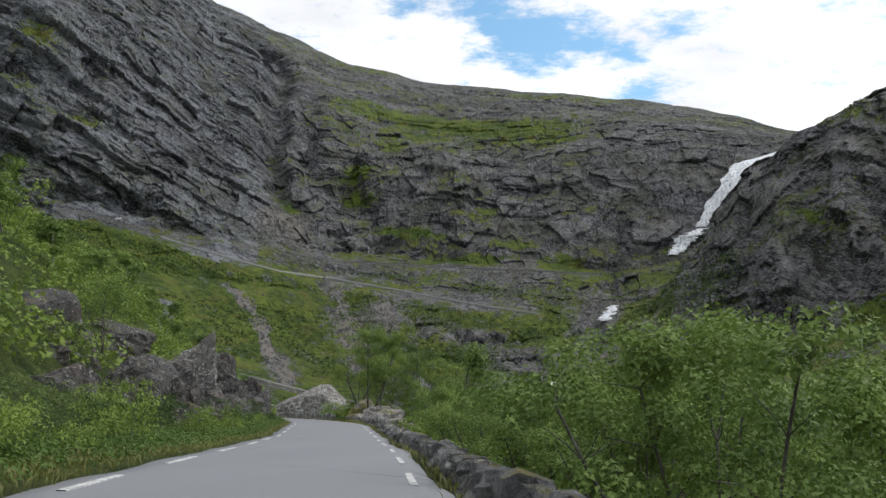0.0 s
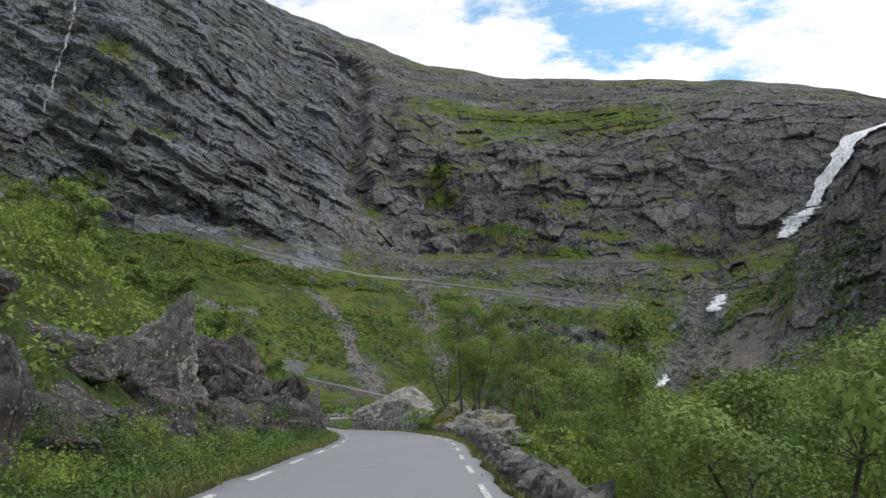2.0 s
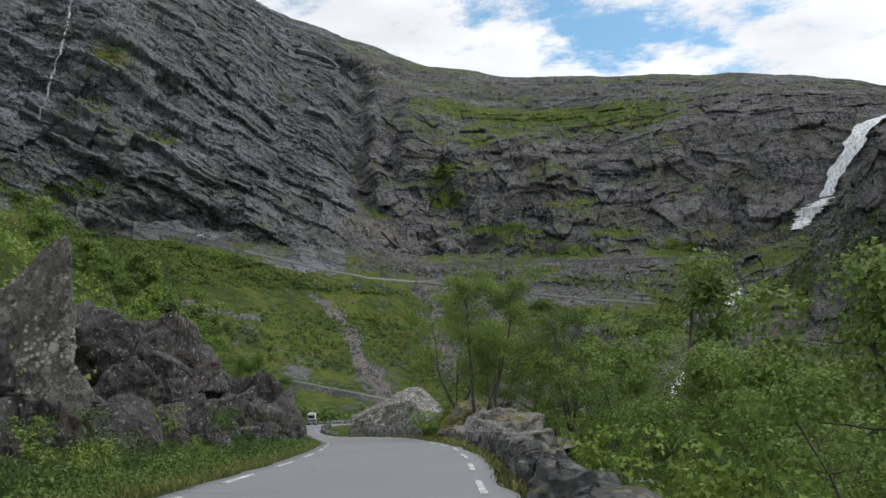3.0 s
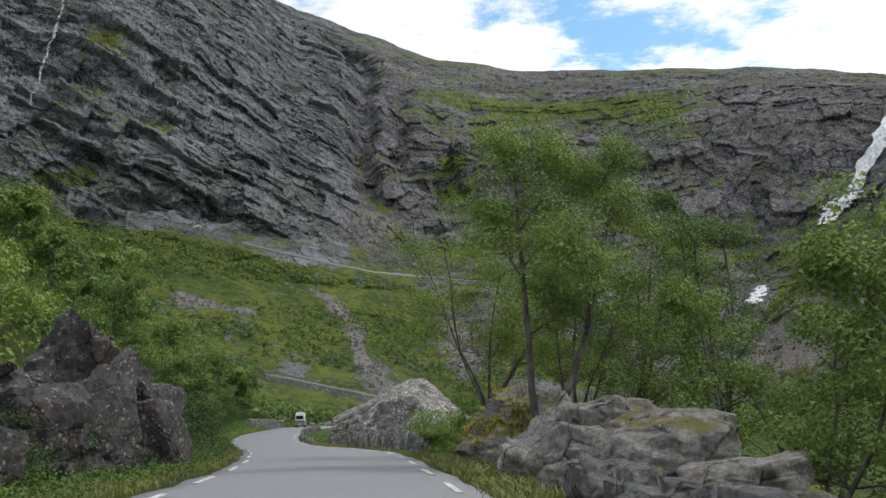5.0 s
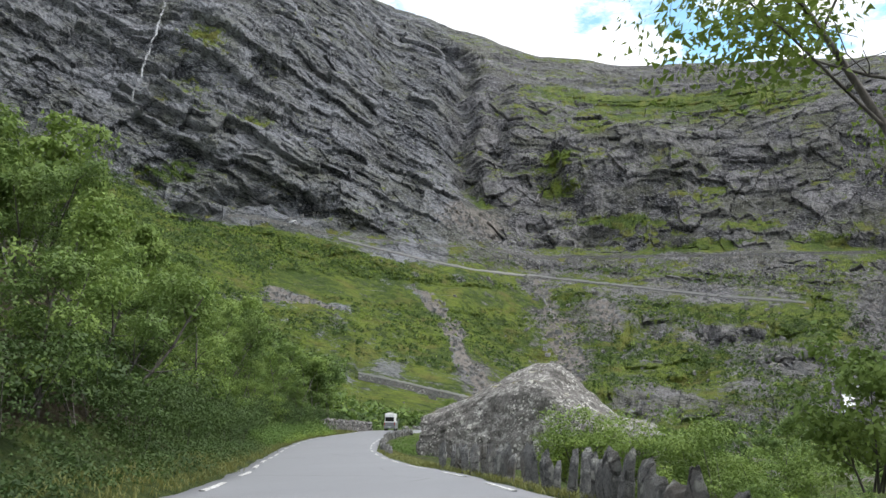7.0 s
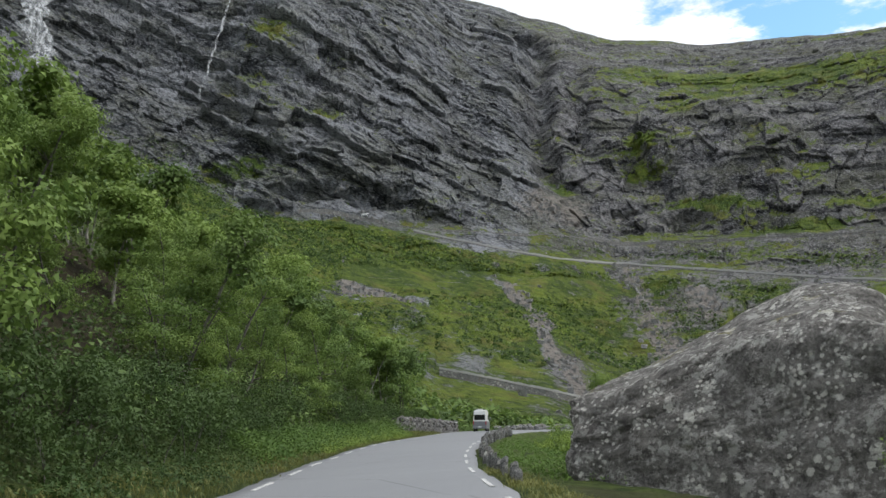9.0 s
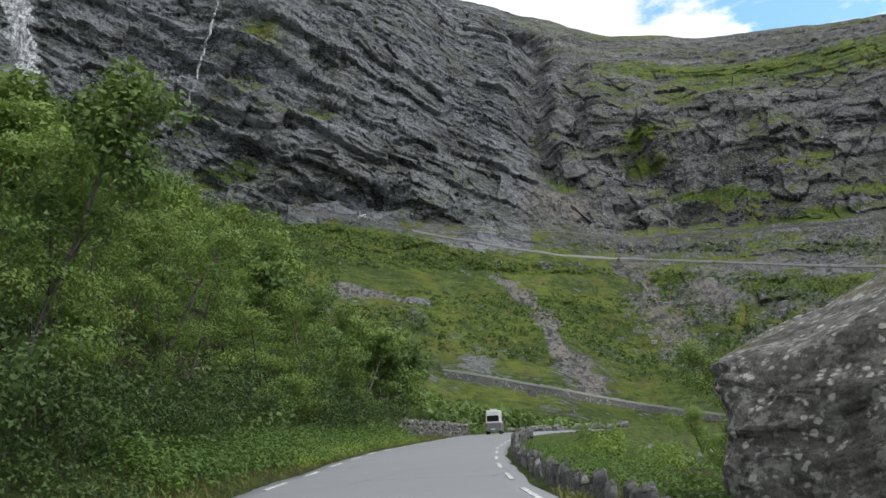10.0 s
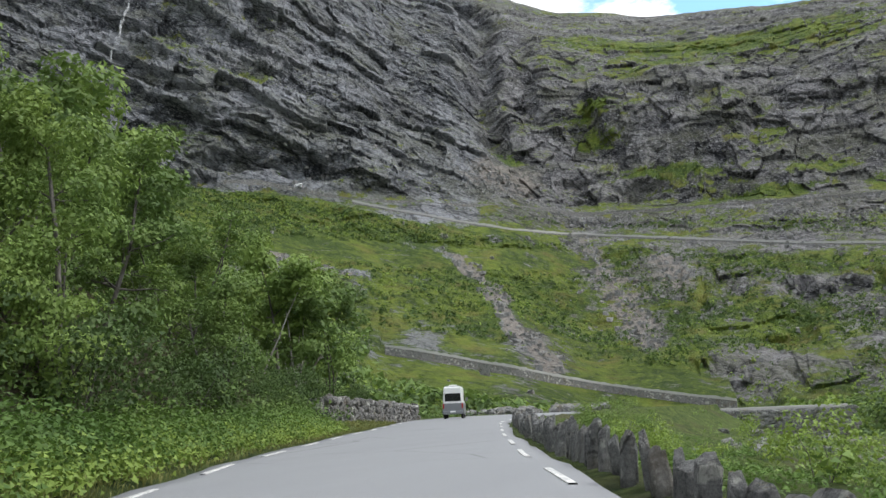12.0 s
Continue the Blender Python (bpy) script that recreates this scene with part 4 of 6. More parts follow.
SPLIT, CLIFF = "dark angular rock block in the roadside bank", "blocks of the rock bank"
great_block(-21.4, 70.8, 2.2, (2.5, 1.4, 3.3), (-8, 0, 22), 702, M_BOULDER, "tall pointed grey rock slab with pale lichen", 0.30, 0.26, 2, CLIFF)
great_block(-20.7, 75.8, 4.1, (1.35, 1.3, 1.6), (6, 12, 28), 703, M_ROCK, "dark smooth-faced rock block beside the pointed slab", 0.1, 0, 7, CLIFF)
for i, (x, y, z, a, b, c) in enumerate((
        (-22.4, 83.5, 4.2, 1.6, 1.7, 1.6), (-23.2, 90.3, 4.2, 1.4, 1.5, 1.4), (-18.7, 74.2, 2.5, 1.0, 1.0, 0.9), (-18.0, 75.6, 1.0, 0.9, 0.9, 0.9), (-19.3, 78.4, 3.0, 1.1, 1.0, 1.0),
        (-17.2, 66.6, 0.9, 1.0, 1.0, 0.9), (-17.4, 63.2, 0.8, 0.9, 1.0, 0.8), (-18.7, 65.8, 2.3, 1.2, 1.1, 1.0), (-20.2, 66.3, 3.4, 1.3, 1.2, 1.1), (-20.9, 62.6, 3.6, 1.5, 1.6, 1.1))):
    great_block(x, y, z, (a, b, c), (14 * (i % 3 - 1), 12 * (i % 4 - 1.5), 37 * i), 710 + i, M_ROCK, SPLIT, 0.1, 0, 2, CLIFF)
great_block(-18.1, 77.6, 1.2, (0.75, 0.7, 1.35), (4, 6, 15), 704, M_ROCK, "upright grey rock slab in roadside weeds", 0.1, 0.15, 8, CLIFF)
great_block(-21.3, 94.3, 1.5, (1.0, 0.9, 1.2), (0, 5, 40), 705, M_ROCK, "upright split grey rock slab beside the road", 0.1, 0.1, 9, CLIFF)
great_block(-14.2, 33.8, 0.8, (1.5, 1.0, 1.6), (5, -7, 25), 725, M_ROCK, "upright grey rock slab in roadside weeds", 0.1, 0.1, 3, CLIFF)
# the first rock face, its pale slab on top and the knoll behind the small birch
great_block(-15.1, 45.8, 1.5, (1.7, 3.2, 2.1), (0, 4, 12), 706, M_ROCK, "broad grey rock face split into slabs", 0.05, 0, 9, CLIFF)
great_block(-15.6, 50.8, 1.3, (1.5, 1.9, 2.0), (4, 6, 30), 707, M_ROCK, SPLIT, 0.1, 0, 9, CLIFF)
great_block(-16.1, 54.4, 0.8, (1.1, 1.3, 1.2), (-6, 8, 60), 708, M_ROCK, SPLIT, 0.1, 0, 9, CLIFF)
great_block(-14.0, 40.8, 1.4, (1.5, 1.9, 1.8), (0, 8, -10), 709, M_ROCK, SPLIT, 0.1, 0, 9, CLIFF)
great_block(-20.2, 54.2, 5.0, (1.5, 5.2, 0.95), (-3, 12, 8), 722, M_ROCK, "long pale rock slab lying on the bank", 0.0, 0, 8, CLIFF)
great_block(-20.0, 42.2, 3.7, (3.5, 3.2, 2.8), (5, -6, 20), 723, M_ROCK, "rounded grey rock knoll above the verge", 0.1, 0, 10, CLIFF)
great_block(-17.6, 37.8, 2.5, (1.6, 1.8, 1.5), (0, 6, 50), 724, M_ROCK, "rounded grey rock knoll above the verge", 0.1, 0, 10, CLIFF)
# the grey block pile at the near end of the mossy outcrop
for i, (x, y, z, a, b, c) in enumerate((
        (-8.5, 94.4, 0.45, 1.15, 1.0, 0.95), (-7.3, 92.6, 0.3, 1.05, 0.9, 0.85), (-9.0, 96.6, 0.65, 1.0, 1.1, 1.05), (-7.7, 96.3, 1.0, 1.3, 1.2, 0.9), 
        (-6.4, 94.5, 0.8, 1.2, 1.2, 0.8), (-9.6, 95.4, 0.2, 0.6, 0.7, 0.55), (-8.9, 93.0, 0.15, 0.6, 0.55, 0.5), (-8.0, 95.3, 1.35, 0.6, 0.7, 0.45), (-7.0, 93.6, 1.05, 0.6, 0.5, 0.4), (-9.9, 97.8, 0.3, 0.65, 0.8, 0.7), (-8.6, 97.9, 1.2, 0.7, 0.8, 0.5), (-6.2, 91.2, 0.1, 0.95, 0.8, 0.6))):
    great_block(x, y, z, (a, b, c), (11 * (i % 3 - 1), 14 * (i % 2) - 7, 23 * i - 30), 740 + i, M_GREYBLOCK, "squared grey rock block in the roadside pile", 0.05, 0, 7, "blocks of the grey rock pile")
# small stones and moss cushions of the outcrop on the valley side
for i in range(44):
    y = 91.5 + 10.5 * (i + g.uniform(0, 1)) / 32 if i < 32 else g.uniform(106.5, 112)
    size = g.uniform(0.28, 0.62)
    row = i % 3
    u = float(np.interp(y, [89, 93, 96, 105, 112], [6.0, 4.5, 4.2, 4.7, 6.6])) + 0.65 * row + g.uniform(0, 0.4)
    top = float(np.interp(y, [89, 93, 96, 100, 104, 109, 112], [0.3, 1.0, 1.3, 1.3, 1.6, 2.2, 0.6]))
    z = float(road_z(y)) + top * (0.15, 0.55, 0.95)[row] - 0.2 * size
    place("rock", MOSSY[g.integers(5)], pose(float(line_x(y)) + u, y, z, g.uniform(-12, 12), g.uniform(-12, 12), g.uniform(-30, 30)) @ Matrix.Diagonal((size, size * g.uniform(0.9, 1.4), size * g.uniform(0.75, 1.1), 1)), "").parent = MOSSY_OUTCROP
# the great lichen boulder at the bend
d, f = BALL[60]
v = rock_verts(d, 204, (8.4, 5.2, 5.0), planes=9, rough=0.03, flat=0.74, steps=0.15)
v[:, 2] *= 1 - (v[:, 2] > 0) * (0.50 * smooth(0.5, -8.0, v[:, 0]) + 0.68 * smooth(0.5, 7.5, v[:, 0]))
v[:, 0] *= np.where(v[:, 0] > 0, 0.76, 1.0)
v += 0.16 * fbm(v[:, :1] / 0.9, v[:, 1:2] / 0.9, v[:, 2:] / 0.9, 4, 77) * np.array([0.6, -0.8, 0.5])
boulder = place("boulder", mesh_of("boulder", v, f, M_BOULDER), pose(-23.0, 159.6, 0.7, 0, 0, -8), "huge grey boulder with white lichen beside the road", "boulder")

# scattered stones on the river flat and below the retaining walls
for i in range(30):
    y = g.uniform(196, 300)
    u = np.interp(y, [196, 225, 300], [26, 20, 12]) + g.uniform(0, 26)
    rock_at(PALE[g.integers(4)], float(line_x(y)) + u, y, g.uniform(0.3, 1.0), g, "pale grey stone on the river flat", "stones of the river flat", 0.4)

for i in range(60):
    y = g.uniform(266, 298)
    rock_at(PALE[g.integers(4)], g.uniform(-67, -52), y, g.uniform(0.35, 1.0), g, "pale broken stone in a rubble heap", "rubble stones below the wall", 0.4)

# ---------------------------------------------------------------- trees
def tube(segs, sides=5):
    """Tapered round limbs from rows of two ends and two radii."""
    a, b = segs[:, :3], segs[:, 3:6]
    w = b - a
    w /= np.linalg.norm(w, axis=1, keepdims=True) + 1e-9
    ref = np.where(np.abs(w[:, 2:]) > 0.9, [[1.0, 0, 0]], [[0, 0, 1.0]])
    s = np.cross(w, ref)
    s /= np.linalg.norm(s, axis=1, keepdims=True)
    t = np.cross(w, s)
    ang = np.arange(sides) * 2 * np.pi / sides
    ring = np.cos(ang)[None, :, None] * s[:, None] + np.sin(ang)[None, :, None] * t[:, None]
    v = np.stack([a[:, None] + ring * segs[:, 6, None, None], b[:, None] + ring * segs[:, 7, None, None]], 1)
    i = np.arange(len(segs))[:, None] * 2 * sides + np.arange(sides)[None, :]
    j = np.arange(len(segs))[:, None] * 2 * sides + (np.arange(sides)[None, :] + 1) % sides
    return v.reshape(-1, 3), np.stack([i, j, j + sides, i + sides], -1).reshape(-1, 4)


def leaf_quads(c, size, g, droop=0.35, corners=4, face=None):
    """Small pointed leaves at the places c, of four corners or of three, that turn towards the directions of face."""
    n = len(c)
    along = g.normal(size=(n, 3))
    along[:, 2] -= droop
    turned = g.normal(size=(n, 3))
    if face is not None:
        turned = face + 0.42 * turned
        turned /= np.linalg.norm(turned, axis=1, keepdims=True)
        along -= (along * turned).sum(1, keepdims=True) * turned
    along /= np.linalg.norm(along, axis=1, keepdims=True)
    side = np.cross(along, turned)
    side /= np.linalg.norm(side, axis=1, keepdims=True)
    s = (size * g.uniform(0.6, 1.3, n))[:, None]
    if corners == 3:
        v = np.stack([c - along * s * 0.5 - side * s * 0.2, c + side * s * 0.45, c + along * s * 0.6 - side * s * 0.2], 1)
        return v.reshape(-1, 3), np.arange(3 * n).reshape(n, 3)
    v = np.stack([c - along * s * 0.5, c + side * s * 0.32, c + along * s * 0.55, c - side * s * 0.32], 1)
    return v.reshape(-1, 3), np.arange(4 * n).reshape(n, 4)


def grow(seed, height, spread, stems, leaves, leaf, lean=0.12, clear=0.28, thin=0.0, clump=0.30, girth=0.018, sprays=36):
    """Limbs and leaf places of a mountain birch with several stems."""
    g = np.random.default_rng(seed)
    segs, tips, ends = [], [], []

    def limb(p, way, length, r, level):
        n = 5 if level == 0 else 3
        for i in range(n):
            way = way + g.normal(size=3) * (0.10 if level == 0 else 0.2)
            way[2] += 0.05 if level == 0 else 0.03
            way = way / np.linalg.norm(way)
            q = p + way * length / n
            r2 = r * (0.82 if level == 0 else 0.72)
            segs.append([*p, *q, r, r2])
            p, r = q, r2
            here = (i + 1) / n
            if level == 0 and here > clear:
                for _ in range(g.integers(2, 4)):
                    a = g.uniform(0, 2 * np.pi)
                    out = np.array([math.cos(a), math.sin(a), g.uniform(0.15, 0.8)])
                    limb(p, out / np.linalg.norm(out), spread * g.uniform(0.45, 1.0) * (1.15 - 0.6 * here), r * 0.5, 1)
            elif level == 1:
                for _ in range(2):
                    out = way + g.normal(size=3) * 0.7
                    limb(p, out / np.linalg.norm(out), spread * g.uniform(0.2, 0.42), r * 0.5, 2)
            if level == 2 or (level == 1 and i == n - 1) or (level == 0 and i == n - 1):
                tips.append(p)
                if level == 0:
                    ends.append(len(tips) - 1)
    for k in range(stems):
        a = g.uniform(0, 2 * np.pi)
        way = np.array([math.cos(a) * (lean + 0.22 * (stems > 1)), math.sin(a) * (lean + 0.22 * (stems > 1)), 1.0])
        limb(np.array([0.12 * math.cos(a) * (stems > 1), 0.12 * math.sin(a) * (stems > 1), -0.3]), way / np.linalg.norm(way), height * g.uniform(0.75, 1.0), girth * height / stems ** 0.4, 0)
    segs, tips = np.array(segs), np.array(tips)
    segs = segs[segs[:, 6] > thin]
    # sprays: shells of leaves round some of the twigs' ends, fuller above than below
    middle = tips.mean(0) - np.array([0, 0, 0.1 * height])
    weight = np.linalg.norm((tips - middle) * [1, 1, 0.7], axis=1) + 0.15 * spread
    some = g.choice(len(tips), min(sprays, len(tips)), replace=False, p=weight / weight.sum())
    some = np.union1d(some, ends).astype(int)
    size = spread * clump * g.uniform(0.6, 1.35, len(some))
    k = g.choice(len(some), leaves, p=size ** 2 / (size ** 2).sum())
    off = g.normal(size=(leaves, 3))
    off[:, 2] = np.where(g.random(leaves) < 0.72, np.abs(off[:, 2]), off[:, 2])
    off /= np.linalg.norm(off, axis=1, keepdims=True) + 1e-6
    c = tips[some][k] + off * np.array([1, 1, 0.62]) * (size[k] * g.uniform(0.35, 1.1, leaves) ** 0.5)[:, None]
    c += g.normal(size=(leaves, 3)) * 0.05 * spread
    face = off + 0.35 * (tips[some][k] - middle) / spread + np.array([0, 0, 0.25])
    face /= np.linalg.norm(face, axis=1, keepdims=True) + 1e-6
    return segs, c, face, g


def tree_thing(seed, height, spread, stems, leaves, leaf, mat, bark, label, m, group="", category="tree", name="birch_tree", sides=4, corners=3, **more):
    segs, c, face, g = grow(seed, height, spread, stems, leaves, leaf, **more)
    base = new(name)
    base.matrix_basis = m
    tagged(base, label, category, group)
    v, f = tube(segs, sides)
    part("trunk", mesh_of("trunk", v, f, bark, True), None, base)
    v, f = leaf_quads(c, leaf, g, corners=corners, face=face)
    part("crown", mesh_of("crown", v, f, mat), None, base)
    return base


def crowd(kinds, spots, g, labels, groups):
    """Copies of the grown kinds at the spots, turned and sized by chance."""
    for i, (x, y, s) in enumerate(spots):
        kind = kinds[i % len(kinds)]
        m = pose(x, y, float(ground_z(x, y)) - 0.05, g.uniform(-5, 5), g.uniform(-5, 5), g.uniform(0, 360)) @ Matrix.Scale(s, 4)
        ob = copy_thing(kind, m)
        ob.scale = (s, s, s * g.uniform(0.85, 1.15))
        tagged(ob, labels, "", groups)


def gone(ob):
    for o in (*ob.children_recursive, ob):
        bpy.data.objects.remove(o)


far_away = pose(0, -40, -60)
BIRCH = [tree_thing(300 + i, 6.0, 2.1, 1 + i % 3, 2300, 0.25, M_LEAF_DARK if i % 3 == 1 else M_LEAF, M_PALE_BARK if i % 2 else M_BARK, "young mountain birch", far_away, thin=0.024, sprays=22, clump=0.33) for i in range(6)]
CLOSE = [tree_thing(330 + i, 6.0, 2.0, 1 + i % 3, 9000, 0.105, M_LEAF, M_BARK, "young mountain birch", far_away, thin=0.008, clear=0.12) for i in range(3)]
NEAR = [tree_thing(320 + i, 6.0, 1.9, 1 + i % 3, 4600, 0.15, M_LEAF_DARK if i % 2 else M_LEAF, M_BARK, "young mountain birch", far_away, thin=0.008, clear=0.15) for i in range(4)]
# bushes whose leaf colour carries the shade at the wood's edge
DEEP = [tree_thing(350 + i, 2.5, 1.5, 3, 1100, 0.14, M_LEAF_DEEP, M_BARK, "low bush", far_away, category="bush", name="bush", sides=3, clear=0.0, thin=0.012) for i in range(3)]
BUSH = [tree_thing(340 + i, 2.5, 1.5, 3, 850, 0.155, M_HILL_LEAF, M_BARK, "low bush", far_away, category="bush", name="bush", sides=3, clear=0.0, thin=0.012) for i in range(4)]

THICK = [tree_thing(360 + i, 3.0, 1.7, 6, 6500, 0.10, M_LEAF, M_BARK, "leafy bush", far_away, category="bush", name="bush", sides=3, clear=0.0, thin=0.008, lean=0.3) for i in range(2)]

g = np.random.default_rng(21)
# birches on the falling bank beyond the parapet
spots = []
for i in range(34):
    y = 13 + 70 * (i + g.uniform(0, 0.8)) / 34
    u = float(right_line(y)) + np.interp(y, [13, 18, 40, 80, 96], [5.2, 4.6, 4.6, 6.0, 9]) + 5.0 * g.uniform(0, 1)
    spots.append((float(line_x(y)) + u, y, g.uniform(0.7, 1.05)))
spots += [(3.3, 34, 1.25), (5.6, 30.5, 1.1), (4.7, 38.5, 1.2), (7, 34.5, 1.55), (8, 42, 1.6), (6.4, 27, 1.05), (4.2, 47, 1.1), (6, 55, 1.3), (9.5, 30, 1.8), (9, 36, 1.7), (6.6, 15, 0.85), (8.3, 17.5, 1.0), (9.6, 20.5, 1.15), (11.2, 24, 1.3), (12.5, 28, 1.5)]
crowd(CLOSE, spots, g, "leafy birch on the bank below the road", "birches below the road")
spots = []
for i in range(60):
    y = g.uniform(16, 86)
    u = float(right_line(y)) + 10 + 40 * (i / 60) ** 1.2
    spots.append((float(line_x(y)) + u, y, g.uniform(1.0, 1.5)))
crowd(NEAR, spots[:26], g, "leafy birch on the bank below the road", "birches below the road")
crowd(BIRCH, spots[26:], g, "leafy birch on the bank below the road", "birches below the road")
spots = []
for i in range(26):
    y = g.uniform(14, 82)
    u = float(right_line(y)) + 3.0 + g.uniform(0, 9)
    spots.append((float(line_x(y)) + u, y, g.uniform(0.5, 1.0)))
crowd(BUSH, spots, g, "light green bush on the bank below the road", "bushes below the road")
crowd(CLOSE, [(-0.4, 94.0, 1.25), (-2.6, 98.5, 1.2), (0.8, 99.0, 1.4), (-4.6, 99.5, 0.9), (-1.4, 103.5, 1.3)], g, "leafy birch behind the grey rock pile", "birches below the road")
# bushes and low birches on the slope above the broken rocks
spots = []
for i in range(60):
    y = g.uniform(22, 118)
    u = -12.5 - 38 * g.uniform(0, 1) ** 1.3 - 9 * (y < 48)
    spots.append((float(line_x(y)) + u, y, g.uniform(0.7, 1.35)))
crowd(BUSH, spots, g, "bright green bush on the hillside above rocks", "hillside bushes")
spots = [(float(line_x(y)) - 14 - 30 * g.uniform(0, 1) - 8 * (y < 48), y, g.uniform(0.5, 0.8)) for y in np.linspace(24, 118, 22)]
spots += [(-26, 40, 0.6), (-28, 45, 0.7), (-25, 49, 0.6), (-31, 41, 0.7), (-27, 36, 0.55), (-24, 53, 0.6), (-33, 47, 0.8), (-23.5, 58, 0.6)]
crowd(BIRCH, spots, g, "low birch on the hillside above the rocks", "hillside birches")
tree_thing(430, 2.9, 1.3, 4, 4500, 0.07, M_LEAF, M_BARK, "small many-stemmed birch on top of the rocks", pose(-15.1, 39.5, 3.6), "hillside birches", clear=0.3, thin=0.006)
# bushes among the rocks and along the left verge
spots = [(float(line_x(y)) + float(left_line(y)) - g.uniform(2.0, 4.6), y, g.uniform(0.22, 0.55)) for y in np.linspace(13, 112, 60)]
crowd(BUSH[:2] + DEEP, spots, g, "low leafy shrub between road and rocks", "verge shrubs")
spots = [(float(line_x(y)) + float(left_line(y)) - u, y, s) for y, u, s in ((21, 3.0, 0.5), (24.5, 2.6, 0.4), (27.5, 2.4, 0.55), (29, 3.0, 0.5), (19, 2.4, 0.5), (17, 3.0, 0.6), (20, 6.0, 0.8), (37, 5.0, 0.5), (38.5, 8.0, 0.6))]
crowd(BUSH, spots, g, "leafy green shrub beside the split rocks", "verge shrubs")
# the wood along the left lane
spots = []
for i in range(44):
    y = 112 + 100 * (i + g.uniform(0, 1)) / 44
    u = float(left_line(y)) - 3.5 - 7.5 * g.uniform(0, 1) ** 1.2
    spots.append((float(line_x(y)) + u, y, g.uniform(0.85, 1.2) * np.interp(y, [112, 135, 160, 172, 212], [0.7, 0.78, 0.80, 0.92, 1.05])))
crowd(NEAR, spots[:14] + spots[34:], g, "dense leafy birch in the roadside wood", "birches of the wood")
crowd(CLOSE, spots[14:34], g, "dense leafy birch in the roadside wood", "birches of the wood")
spots = []
for i in range(84):
    y = 118 + 124 * ((i + g.uniform(0, 1)) / 84) ** 0.9
    near = 11.0 if y < 205 else 4.4
    u = float(left_line(y)) - near - 20 * g.uniform(0, 1) ** 1.3
    spots.append((float(line_x(y)) + u, y, g.uniform(1.1, 1.55) * np.interp(y, [112, 135, 160, 175, 200, 228, 240], [0.7, 0.75, 0.8, 0.92, 1.0, 1.0, 0.6])))
crowd(BIRCH, spots, g, "tall leafy birch deeper in the wood", "birches of the wood")
# both shrub rows take the leaf colour darkened for canopy shade
spots = [(float(line_x(y)) + float(left_line(y)) - g.uniform(3.1, 4.6), y, g.uniform(0.5, 1.0)) for y in np.linspace(110, 236, 62)]
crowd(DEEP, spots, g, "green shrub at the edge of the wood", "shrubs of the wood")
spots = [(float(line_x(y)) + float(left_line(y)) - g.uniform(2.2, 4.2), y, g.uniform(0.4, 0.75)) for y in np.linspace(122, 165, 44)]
crowd(DEEP, spots, g, "shrub at the edge of the wood with canopy shade in its leaf colour", "shrubs of the wood")
# round the boulder and on the river flat
crowd(THICK, [(-21.2, 151.6, 1.0), (-19.4, 150.4, 1.6), (-17.3, 150.8, 1.35), (-14.8, 150.0, 1.4), (-12.6, 148.8, 1.6), (-10.0, 152.0, 1.4), (-7.5, 150.0, 1.4), (-46.2, 235, 1.35), (-44.0, 226, 0.7)], g, "light green bush before the boulder", "bushes of the flat")
spots = [(-21.5, 151.6, 0.95), (-19.5, 151.2, 0.8), (-17, 151, 0.9), (-14, 150, 1.0), (-15.5, 140, 0.8), (-10, 138, 0.9), (-8, 128, 1.0), (-11, 124, 0.7), (-38, 190, 0.7), (-36, 200, 0.8), (-42, 214, 0.8), (-30, 205, 0.9), (-22, 192, 0.8), (-44, 228, 1.0), (-36, 240, 1.0), (-24, 222, 0.8), (-48, 250, 0.9), (-30, 258, 1.0), (-14, 230, 0.9), (-40, 205, 0.5), (-41.5, 198, 0.4), (-26, 182, 0.8), (-34, 180, 0.45)]
crowd(BUSH, spots, g, "light green bush on the stony flat", "bushes of the flat")
crowd(CLOSE, [(-30.6, 171.5, 0.72), (-27.8, 173.0, 0.8), (-24.5, 176.0, 0.8)], g, "grey-green bushy birch behind the guard stones", "birches of the flat")
spots = [(-29.6, 174.5, 0.62), (-25.5, 178, 0.7), (-21, 186, 0.75), (-12, 176, 0.9), (-5, 190, 1.0), (-2, 160, 1.0), (2, 148, 1.1), (4, 136, 1.0), (0, 122, 0.9), (6, 112, 1.0), (-6, 210, 1.0), (8, 225, 1.0)]
crowd(BIRCH, spots, g, "slender birch on the river flat", "birches of the flat")
crowd(CLOSE, [(-33.2, 196.5, 0.82), (-31.4, 192.0, 0.62)], g, "grey-green bushy birch behind the guard stones", "birches of the flat")
for kind in BIRCH + BUSH + NEAR + DEEP + CLOSE + THICK:
    gone(kind)
